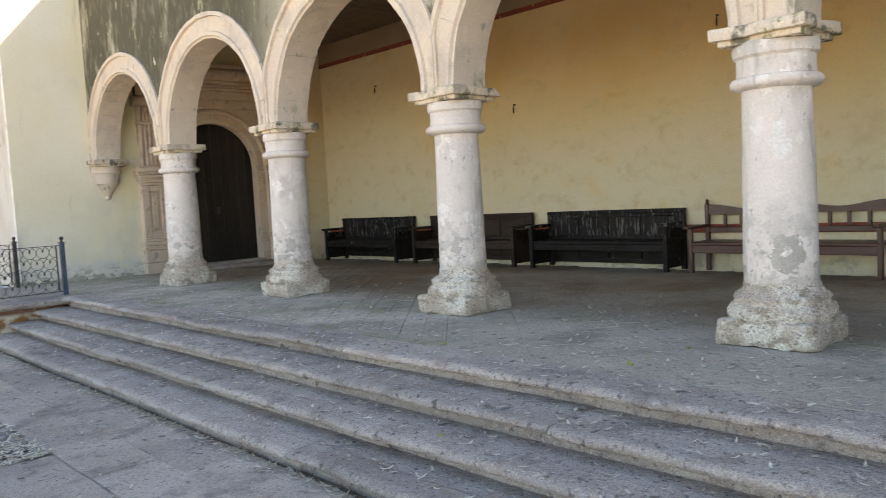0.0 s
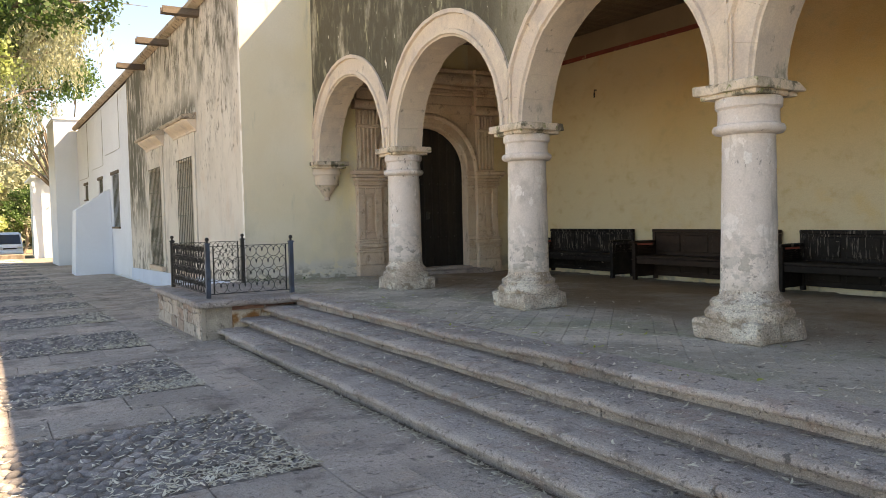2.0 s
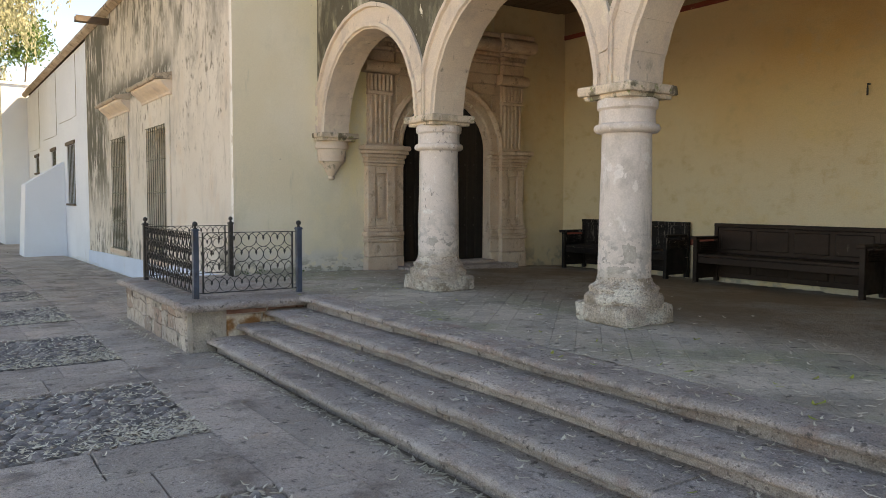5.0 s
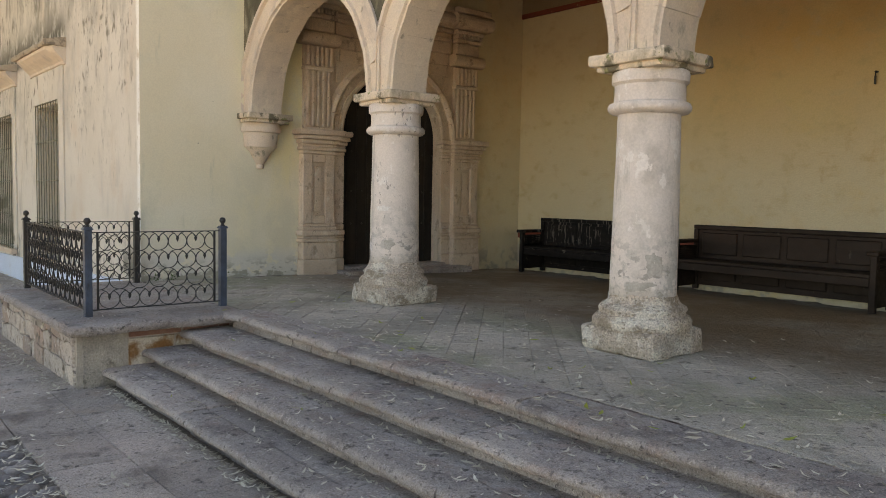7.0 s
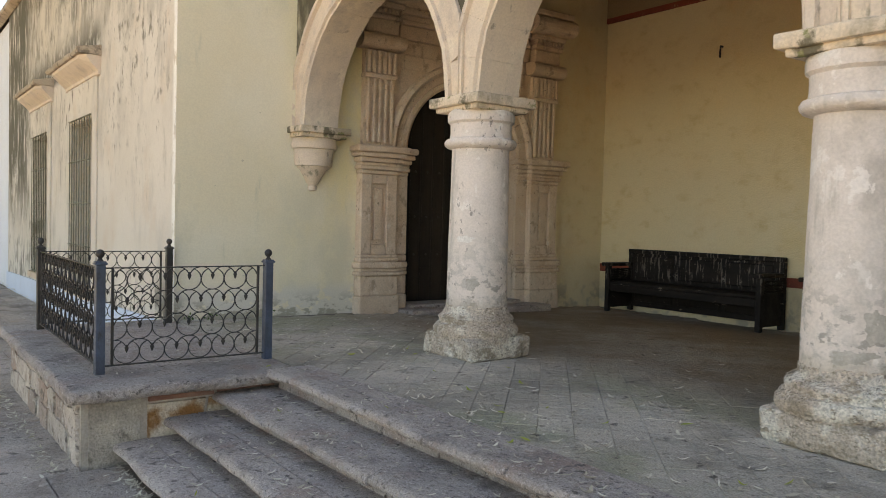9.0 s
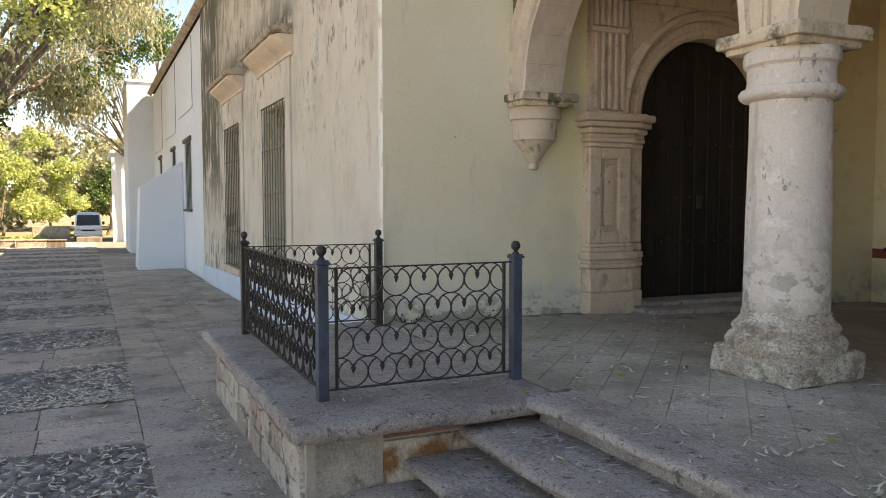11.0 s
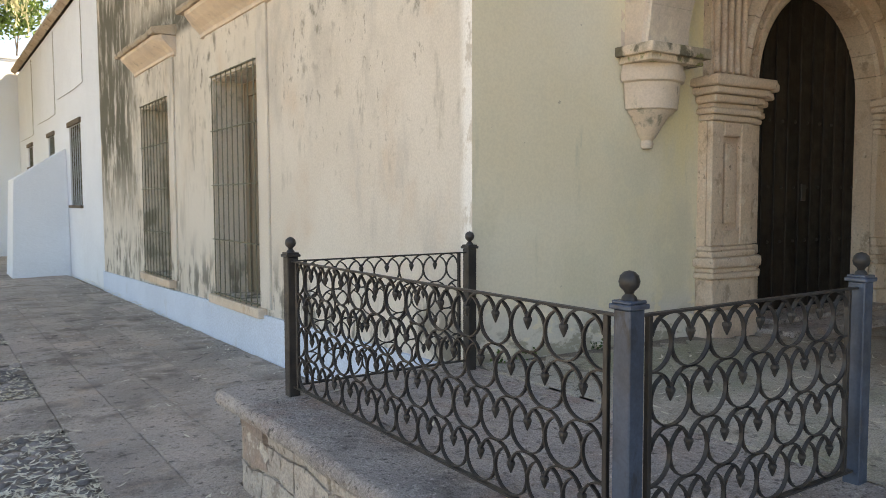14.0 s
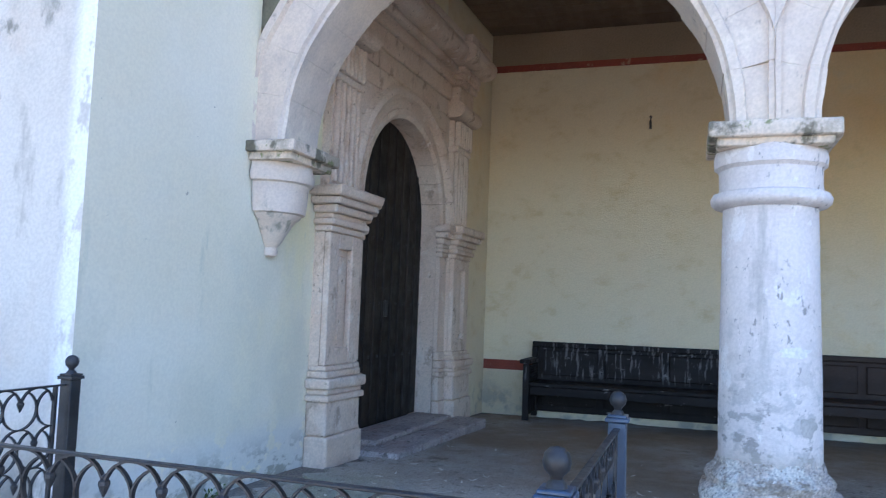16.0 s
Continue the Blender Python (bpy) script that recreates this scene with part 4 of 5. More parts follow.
for s in (-1, 1):
    pil = new("pilaster")
    pil.parent = portal
    tagged(pil, "carved stone pilaster with sunk panel and fluted upper shaft")
    a, b = sorted((s * 1.10, s * 1.61))
    i0, i1 = sorted((s * DOOR_HALF, s * 1.10))
    bm = bmesh.new()
    mould(bm, a, b, ((0.20, FZ - 0.05, FZ + 0.24, 0.03), (0.175, FZ + 0.24, FZ + 0.49, 0.015), (0.20, FZ + 0.49, FZ + 0.54, 0.04), (0.18, FZ + 0.54, FZ + 0.58, 0.02),
                     (0.21, FZ + 0.58, FZ + 0.66, 0.05), (0.17, FZ + 0.66, FZ + 0.71, 0.02), (0.15, FZ + 0.71, FZ + 0.75, 0.008)))
    mould(bm, i0, i1, ((0.09, FZ - 0.05, FZ + 0.24, 0.0), (0.075, FZ + 0.24, FZ + 0.49, 0.0), (0.09, FZ + 0.49, FZ + 0.54, 0.0), (0.075, FZ + 0.54, FZ + 0.58, 0.0), (0.10, FZ + 0.58, FZ + 0.66, 0.0), (0.07, FZ + 0.66, FZ + 0.75, 0.0)))
    rough_up(bm, 0.006, 8)
    part("pedestal", bm, PINK, pil)
    bm = bmesh.new()
    z0, z1 = FZ + 0.75, 2.26
    w = b - a
    box(bm, a, b, -0.085, 0.0, z0, z1)
    fw = w * 0.29
    box(bm, a, a + fw, -0.135, -0.083, z0, z1, 0.01)
    box(bm, b - fw, b, -0.135, -0.083, z0, z1, 0.01)
    box(bm, a + fw + 0.002, b - fw - 0.002, -0.135, -0.083, z0, z0 + 0.13, 0.01)
    box(bm, a + fw + 0.002, b - fw - 0.002, -0.135, -0.083, z1 - 0.12, z1, 0.01)
    box(bm, a + fw + 0.05, b - fw - 0.05, -0.115, -0.083, z0 + 0.18, z1 - 0.17, 0.008)
    box(bm, i0, i1, -0.05, 0.0, z0, z1, 0.006)
    part("lower_shaft", bm, PINK, pil)
    bm = bmesh.new()
    mould(bm, a, b, ((0.155, 2.26, 2.31, 0.012), (0.185, 2.31, 2.36, 0.035), (0.165, 2.36, 2.40, 0.02), (0.205, 2.40, 2.46, 0.05), (0.245, 2.46, 2.52, 0.085), (0.275, 2.52, 2.60, 0.115)))
    mould(bm, i0, i1, ((0.07, 2.26, 2.31, 0.0), (0.09, 2.31, 2.36, 0.015), (0.08, 2.36, 2.40, 0.01), (0.11, 2.40, 2.46, 0.03), (0.15, 2.46, 2.52, 0.06), (0.18, 2.52, 2.598, 0.085)))
    for v in bm.verts:
        v.co += 0.012 * noise.noise_vector(v.co * 9) * (1.6 if v.co.z > 2.5 else 0.5)
    part("impost_cap", bm, PINK, pil)
    bm = bmesh.new()
    z0, z1 = 2.60, 3.79
    box(bm, a + 0.04, b - 0.04, -0.075, 0.0, z0, z1)
    for k in range(5):
        c = a + 0.09 + (b - a - 0.18) * k / 4
        box(bm, c - 0.022, c + 0.022, -0.118, -0.073, z0 + 0.05, 3.44, 0.014, 2)
    for k in range(6):
        c = a + 0.07 + (b - a - 0.14) * k / 5
        box(bm, c - 0.024, c + 0.024, -0.145, -0.073, 3.50, 3.775, 0.014, 2)
    part("upper_shaft", bm, PINK, pil)
    bm = bmesh.new()
    mould(bm, a + 0.04, b - 0.04, ((0.125, 3.44, 3.50, 0.02),))
    torus_band(bm, a - 0.05, b + 0.05, 0.22, 3.80, 3.98)
    rough_up(bm, 0.007, 7)
    part("upper_capital", bm, PINK, pil)
    bm = bmesh.new()
    mould(bm, a + 0.02, b - 0.02, ((0.13, 3.985, 4.17, 0.0), (0.17, 4.17, 4.23, 0.02), (0.20, 4.30, 4.375, 0.05), (0.15, 4.23, 4.30, 0.02)))
    for k in range(9):
        c = a + 0.02 + (b - a - 0.04) * k / 8
        box(bm, c - 0.018, c + 0.018, -0.19, -0.148, 4.235, 4.298, 0.006)
    torus_band(bm, a - 0.12, b + 0.12, 0.36, 4.38, 4.61)
    box(bm, a - 0.10, b + 0.10, -0.30, 0.0, 4.612, 4.70, 0.02, 2)
    rough_up(bm, 0.006, 7)
    part("cornice_block", bm, PINK, pil, "moulded cornice block over the pilaster")

count = 13
archi = new("archivolt")
archi.parent = portal
tagged(archi, "moulded stone archivolt round the doorway")
for k in range(count):
    bm = bmesh.new()
    slices = []
    for s in range(5):
        a = math.pi * (k + (0.012 + 0.976 * s / 4)) / count
        rings = [(0.90, 0.20), (0.90, -0.03), (0.935, -0.055), (0.985, -0.055), (0.992, -0.03), (1.08, -0.03), (1.09, -0.08), (1.13, -0.105), (1.175, -0.085), (1.20, -0.02), (1.20, 0.20)]
        slices.append([bm.verts.new((q * math.cos(a), d, DOOR_SPRING + q * math.sin(a))) for q, d in rings])
    for p, q in zip(slices, slices[1:]):
        for j in range(len(p)):
            bm.faces.new((p[j], p[(j + 1) % len(p)], q[(j + 1) % len(p)], q[j]))
    bm.faces.new(slices[0][::-1])
    bm.faces.new(slices[-1])
    part("voussoir", bm, PINK, archi)

# stones between archivolt and cornice
bm = bmesh.new()
n = 24
prev = None
for k in range(n + 1):
    a = math.pi * k / n
    x, z = 1.199 * math.cos(a), DOOR_SPRING + 1.199 * math.sin(a)
    cur = [bm.verts.new((x, d, zz)) for d, zz in ((-0.012, z), (-0.012, 3.99), (0.1, 3.99), (0.1, z))]
    if prev:
        for j in range(4):
            bm.faces.new((prev[j], prev[(j + 1) % 4], cur[(j + 1) % 4], cur[j]))
    prev = cur
part("spandrel_stones", bm, PINK, portal)
courses = ((3.62, 3.80, (-0.98, -0.52)), (3.62, 3.80, (0.52, 0.98)), (3.805, 3.985, (-1.03, -0.36)), (3.805, 3.985, (-0.355, 0.36)), (3.805, 3.985, (0.365, 1.03)),
           (3.32, 3.615, (-1.03, -0.93)), (3.32, 3.615, (0.93, 1.03)))
for z0, z1, (x0, x1) in courses:
    bm = bmesh.new()
    box(bm, x0, x1, -0.035, -0.0125, z0 + 0.004, z1 - 0.004, 0.008, 2)
    rough_up(bm, 0.004, 7)
    part("spandrel_block", bm, PINK, portal)
bm = bmesh.new()
mould(bm, -1.06, 1.06, ((0.06, 3.99, 4.17, 0.0), (0.10, 4.17, 4.23, 0.0), (0.075, 4.23, 4.30, 0.0), (0.13, 4.30, 4.375, 0.0)))
torus_band(bm, -1.0, 1.0, 0.27, 4.38, 4.61)
box(bm, -1.0, 1.0, -0.22, 0.0, 4.612, 4.70, 0.02, 2)
rough_up(bm, 0.006, 7)
part("entablature", bm, PINK, portal, "moulded stone entablature over the doorway")
bm = bmesh.new()
box(bm, -1.08, 1.22, -0.52, 0.0, FZ - 0.06, FZ + 0.065, 0.02, 2)
box(bm, -0.895, 0.895, -0.24, 0.16, FZ + 0.066, FZ + 0.115, 0.015, 2)
rough_up(bm, 0.006, 6)
part("threshold", bm, STEP, portal, "worn grey stone threshold")
part("reveal", boxes((-1.0, -DOOR_HALF - 0.001, 0.001, 0.40, FZ, 2.60), (DOOR_HALF + 0.001, 1.0, 0.001, 0.40, FZ, 2.60)), PINK, portal)

door = thing("door_1", "closed dark plank double door with round head and iron nails", "door", kind="structure",
             at=(PORT_C, end_y(PORT_C), 0), turn=math.degrees(math.atan(-0.046)))
planks = 10
for k in range(planks):
    x0 = -DOOR_HALF - 0.02 + (2 * DOOR_HALF + 0.04) * k / planks
    x1 = -DOOR_HALF - 0.02 + (2 * DOOR_HALF + 0.04) * (k + 1) / planks
    bm = bmesh.new()
    tops = [DOOR_SPRING + math.sqrt(max(0.0, 0.96 ** 2 - x * x)) for x in (x0, x1)]
    vs = [bm.verts.new(p) for p in ((x0 + 0.006, 0.18, FZ + 0.115), (x1 - 0.006, 0.18, FZ + 0.115), (x1 - 0.006, 0.18, tops[1]), (x0 + 0.006, 0.18, tops[0]))]
    f = bm.faces.new(vs)
    ex = bmesh.ops.extrude_face_region(bm, geom=[f])
    for v in ex["geom"]:
        if isinstance(v, bmesh.types.BMVert):
            v.co.y += 0.05 + 0.012 * (k % 2)
    part("plank", bm, DOORWOOD, door)
bm = bmesh.new()
box(bm, -1.0, 1.0, 0.255, 0.28, FZ, 3.7)
part("backing", bm, DOORWOOD, door)
for k in range(planks + 1):
    x = -DOOR_HALF - 0.02 + (2 * DOOR_HALF + 0.04) * k / planks
    if 0 < k < planks:
        part("batten", boxes((x - 0.012, x + 0.012, 0.165, 0.185, FZ + 0.12, DOOR_SPRING + math.sqrt(max(0, 0.90 ** 2 - x * x)) - 0.03), bevel=0.004), DOORWOOD, door)
nail = mesh_of(lathe(bmesh.new(), [(0.016, 0.0), (0.014, 0.008), (0.005, 0.013)], n=8), "nail", IRON)
for k in range(planks):
    for z in (1.25, 1.75, 2.35):
        ob = new("nail", nail)
        ob.parent = door
        ob.matrix_local = pose(-DOOR_HALF + 0.07 + 0.19 * k, 0.179, z, 90)
part("lock_plate", boxes((0.03, 0.10, 0.16, 0.179, 1.62, 1.78), bevel=0.006), IRON, door)


# ---- railing round the platform ----
rail = thing("iron_railing", "black wrought iron railing of heart scrolls with ball finial posts", "railing", at=(0, 0, LAND))
RP = {"front_outer": (2.36, 12.265), "front_inner": (3.625, 12.255), "back_outer": (2.38, 14.74), "back_inner": (3.60, 14.72)}
TOP = 0.755
for corner, (x, y) in RP.items():
    paint = POSTPAINT if corner.startswith("front") else IRON
    post = new("post")
    post.parent = rail
    post.location = (x, y, 0)
    tagged(post, "square blue grey painted post with a ball finial" if paint is POSTPAINT else "square black iron post with a ball finial")
    part("tube", boxes((-0.032, 0.032, -0.032, 0.032, -0.03, 0.775), bevel=0.004), paint, post)
    part("cap", boxes((-0.042, 0.042, -0.042, 0.042, 0.775, 0.79), (-0.036, 0.036, -0.036, 0.036, 0.79, 0.80), bevel=0.003), paint, post)
    bm = lathe(bmesh.new(), [(0.024, 0.80), (0.02, 0.81), (0.012, 0.818), (0.016, 0.826), (0.027, 0.837), (0.031, 0.853), (0.027, 0.870), (0.016, 0.881), (0.002, 0.885)], n=16)
    part("finial", bm, IRON, post, "round iron ball finial", True)


def belly(r):
    """A round ring that is open at the top."""
    return [(r * math.cos(a), r * math.sin(a)) for a in (radians(67 - 314 * k / 24) for k in range(25))]


def lobe(r, side):
    """Half of the arch that springs from a hanging drop and peaks between two rings."""
    pts = [(0.015 * r, 0.32 * r), (0.07 * r, 0.52 * r), (0.19 * r, 0.73 * r), (0.36 * r, 0.91 * r), (0.57 * r, 1.03 * r), (0.80 * r, 1.09 * r), (1.0 * r, 1.10 * r)]
    return [(side * u, v) for u, v in pts]


def strip_bar(bm, pts, width, thick):
    """A flat bar bent along (u, v) points, its width across the panel."""
    rings = []
    for i, (u, v) in enumerate(pts):
        a, b = pts[max(0, i - 1)], pts[min(len(pts) - 1, i + 1)]
        d = Vector((b[0] - a[0], b[1] - a[1])).normalized()
        nx, nz = -d.y * thick / 2, d.x * thick / 2
        rings.append([bm.verts.new(p) for p in ((u + nx, -width / 2, v + nz), (u + nx, width / 2, v + nz), (u - nx, width / 2, v - nz), (u - nx, -width / 2, v - nz))])
    for lo, hi in zip(rings, rings[1:]):
        for j in range(4):
            bm.faces.new((lo[j], lo[(j + 1) % 4], hi[(j + 1) % 4], hi[j]))
    bm.faces.new(rings[0][::-1])
    bm.faces.new(rings[-1])
    return bm


def rail_panel(p, q, count):
    p, q = Vector((*p, 0)), Vector((*q, 0))
    d = q - p
    length = d.length
    pan = new("scroll_panel")
    pan.parent = rail
    pan.matrix_local = Matrix.Translation(p) @ pose(0, 0, 0, 0, 0, math.degrees(math.atan2(d.y, d.x)))
    part("top_rail", boxes((0.033, length - 0.033, -0.012, 0.012, TOP - 0.008, TOP), bevel=0.002), IRON, pan)
    part("bottom_rail", boxes((0.033, length - 0.033, -0.012, 0.012, 0.045, 0.055), bevel=0.002), IRON, pan)
    for u in (0.085, length - 0.085):
        part("upright", boxes((u - 0.009, u + 0.009, -0.009, 0.009, 0.055, TOP - 0.008), bevel=0.002), IRON, pan)
    u0, u1 = 0.095, length - 0.095
    pitch = (u1 - u0) / count
    r = pitch * 0.5
    row = (TOP - 0.063) / 4
    high = row / (2.1 * r)       # the pattern is stretched to fill its row
    bm = strip_bar(bmesh.new(), [(u, v * high) for u, v in belly(r)], 0.014, 0.0055)
    scroll = mesh_of(bm, "scroll", IRON)
    lobes = [mesh_of(strip_bar(bmesh.new(), [(u, v * high) for u, v in lobe(r, side)], 0.014, 0.006), "arch_bar", IRON) for side in (-1, 1)]
    bm = lathe(bmesh.new(), [(0.002, -0.030), (0.010, -0.012), (0.015, 0.002), (0.014, 0.011), (0.007, 0.017), (0.009, 0.022), (0.004, 0.029)], n=8)
    drop = mesh_of(bm, "drop", IRON)
    halves = [mesh_of(strip_bar(bmesh.new(), [(u, v * high) for u, v in belly(r) if u * side > -0.001], 0.014, 0.0055), "half_scroll", IRON) for side in (-1, 1)]
    for k in range(4):
        z = 0.055 + row * (k + 0.49)
        shift = 0.5 if k % 2 else 0.0
        if shift:
            for u, me, arch in ((u0, halves[1], lobes[1]), (u1, halves[0], lobes[0])):
                for name, m in (("half_scroll", me), ("arch_bar", arch)):
                    s = new(name, m)
                    s.parent = pan
                    s.location = (u, 0, z)
        for i in range(count - (1 if shift else 0)):
            u = u0 + pitch * (i + 0.5 + shift)
            for me, name, lift in ((scroll, "scroll", 0.0), (lobes[0], "arch_bar", 0.0), (lobes[1], "arch_bar", 0.0), (drop, "drop", 0.28 * r * high)):
                s = new(name, me)
                s.parent = pan
                s.location = (u, 0, z + lift)


rail_panel(RP["front_outer"], RP["front_inner"], 6)
rail_panel(RP["front_outer"], RP["back_outer"], 13)
rail_panel(RP["back_outer"], RP["back_inner"], 6)


# ---- benches ----
def settle(y0, y1, material, label, fielded):
    """A heavy panelled bench with a high back and closed arms."""
    L = y1 - y0
    b = thing("wooden_bench", label, "bench", "porch benches", at=(BACK_X - 0.04, (y0 + y1) / 2, floor_z(9.8)))
    h = L / 2
    part("backrest", boxes((-0.06, 0.0, -h + 0.075, h - 0.075, 0.065, 0.84), bevel=0.006), material, b)
    part("back_rail", boxes((-0.085, 0.01, -h + 0.005, h - 0.005, 0.842, 0.90), bevel=0.008), material, b)
    n = fielded
    for k in range(n):
        w = (L - 0.2) / n
        c = -h + 0.10 + w * k
        for z0, z1 in ((0.50, 0.80), (0.14, 0.34)):
            bm = bmesh.new()
            box(bm, -0.085, -0.062, c + 0.04, c + w - 0.04, z0, z1, 0.012)
            part("back_panel", bm, material, b)
    part("seat", boxes((-0.56, -0.062, -h + 0.075, h - 0.075, 0.40, 0.445), bevel=0.008), material, b)
    part("seat_rail", boxes((-0.555, -0.52, -h + 0.08, h - 0.08, 0.30, 0.398), bevel=0.006), material, b)
    for s in (-1, 1):
        a, c = sorted((s * h, s * (h - 0.07)))
        arm = new("arm_end")
        arm.parent = b
        for x, top in ((-0.58, 0.655), (-0.07, 0.84)):
            part("leg", boxes((x, x + 0.07, a, c, 0.0, top), bevel=0.006), material, arm)
        part("end_panel", boxes((-0.51, -0.07, a + 0.02, c - 0.02, 0.06, 0.62)), material, arm)
        for k in range(5):
            part("slat", boxes((-0.49, -0.09, a - 0.004, c + 0.004, 0.47 + k * 0.03, 0.487 + k * 0.03), bevel=0.003), material, arm)
        part("armrest", boxes((-0.63, -0.09, a - 0.03, c + 0.03, 0.656, 0.705), bevel=0.010), material, arm)
    return b


settle(11.45, 13.86, BLACKWOOD, "blackened wooden settle with scuffed back and slatted arms", 3)
settle(8.36, 10.95, BROWNWOOD, "dark brown panelled wooden settle with closed arms", 4)
settle(5.50, 8.02, BLACKWOOD, "black wooden settle with scratched panels and closed arms", 4)


def arched_bench(y0, y1):
    L = y1 - y0
    h = L / 2
    b = thing("wooden_bench", "red brown wooden bench with wavy top rail and open arms", "bench", "porch benches", at=(BACK_X - 0.05, (y0 + y1) / 2, floor_z(9.8)))
    for s in (-1, 1):
        a, c = sorted((s * h, s * (h - 0.06)))
        bm = bmesh.new()
        box(bm, -0.06, 0.0, a, c, 0.0, 0.94, 0.006)
        lathe(bm, [(0.022, 0.935), (0.03, 0.955), (0.02, 0.975), (0.026, 0.99), (0.012, 1.01)], -0.03, (a + c) / 2, 10)
        part("back_leg", bm, REDWOOD, b)
        part("front_leg", boxes((-0.56, -0.50, a, c, 0.0, 0.62), bevel=0.006), REDWOOD, b)
        part("armrest", boxes((-0.66, -0.03, a - 0.015, c + 0.015, 0.62, 0.66), bevel=0.012), REDWOOD, b)
    bm = bmesh.new()
    n = 40
    lo, hi = [], []
    for k in range(n + 1):
        y = -h + 0.06 + (L - 0.12) * k / n
        top = 0.90 + 0.035 * math.cos(2 * math.pi * 2 * (k / n - 0.5))
        lo.append([bm.verts.new((x, y, 0.79)) for x in (-0.05, -0.01)])
        hi.append([bm.verts.new((x, y, top)) for x in (-0.05, -0.01)])
    for k in range(n):
        bm.faces.new((lo[k][0], lo[k + 1][0], hi[k + 1][0], hi[k][0]))
        bm.faces.new((lo[k][1], hi[k][1], hi[k + 1][1], lo[k + 1][1]))
        bm.faces.new((hi[k][0], hi[k + 1][0], hi[k + 1][1], hi[k][1]))
        bm.faces.new((lo[k][0], lo[k][1], lo[k + 1][1], lo[k + 1][0]))
    bm.faces.new((lo[0][0], hi[0][0], hi[0][1], lo[0][1]))
    bm.faces.new((lo[n][0], lo[n][1], hi[n][1], hi[n][0]))
    part("top_rail", bm, REDWOOD, b, "wavy carved top rail")
    part("lower_rail", boxes((-0.05, -0.01, -h + 0.06, h - 0.06, 0.54, 0.615), bevel=0.006), REDWOOD, b)
    for k in range(1, 10):
        y = -h + 0.06 + (L - 0.12) * k / 10
        part("back_slat", boxes((-0.045, -0.015, y - 0.024, y + 0.024, 0.615, 0.79), bevel=0.006), REDWOOD, b)
    part("seat", boxes((-0.57, -0.06, -h + 0.03, h - 0.03, 0.40, 0.44), bevel=0.008), REDWOOD, b)
    part("seat_rail", boxes((-0.555, -0.52, -h + 0.06, h - 0.06, 0.29, 0.398), bevel=0.006), REDWOOD, b)


arched_bench(2.75, 5.18)

# hooks in the back wall
for y, z in ((12.50, 4.12), (8.70, 3.25), (4.94, 4.01)):
    bm = tube(bmesh.new(), [(BACK_X + 0.02, y, z), (BACK_X - 0.05, y, z), (BACK_X - 0.055, y, z - 0.06), (BACK_X - 0.055, y, z - 0.15)], 0.014, 6)
    tagged(part("wall_hook", bm, IRON), "rusty iron hook in the ochre wall", "hook", "wall hooks")


# ---- trees and distance ----
def leaves_mesh(name, material, clumps, per, size, droop, seed):
    """Many small leaves round clump centres (x, y, z, radius, height). droop: how far the leaves hang in strands."""
    rs = np.random.RandomState(seed)
    pts = []
    for cx, cy, cz, rad, tall in clumps:
        n = int(per * rad * rad)
        if droop:
            strands = max(4, n // 14)
            base = rs.normal(size=(strands, 3)) * (rad * 0.45, rad * 0.45, tall * 0.4) + (cx, cy, cz)
            idx = rs.randint(0, strands, n)
            down = rs.rand(n) * droop
            p = base[idx] + rs.normal(size=(n, 3)) * 0.06
            p[:, 2] -= down
            p[:, 0] += 0.12 * down * np.sin(idx)
        else:
            twigs = max(5, n // 22)
            d = rs.normal(size=(twigs, 3))
            d /= np.linalg.norm(d, axis=1)[:, None]
            base = d * (0.35 + 0.65 * rs.rand(twigs, 1) ** 0.5) * (rad, rad, tall) + (cx, cy, cz)
            idx = rs.randint(0, twigs, n)
            p = base[idx] + rs.normal(size=(n, 3)) * 0.17 * rad ** 0.5
        pts.append(p)
    p = np.concatenate(pts)
    n = len(p)
    long_way = rs.normal(size=(n, 3))
    if droop:
        long_way[:, 2] -= 2.2
    long_way /= np.linalg.norm(long_way, axis=1)[:, None]
    side = np.cross(long_way, rs.normal(size=(n, 3)))
    side /= np.linalg.norm(side, axis=1)[:, None]
    k = (size * (0.6 + 0.8 * rs.rand(n)))[:, None]
    wide = 0.16 if droop else 0.34
    vs = np.stack([p - long_way * k / 2, p + side * k * wide, p + long_way * k / 2, p - side * k * wide], 1).reshape(-1, 3)
    faces = np.arange(4 * n).reshape(-1, 4)
    me = bpy.data.meshes.new(name)
    me.from_pydata(vs.tolist(), [], faces.tolist())
    me.materials.append(material)
    return me


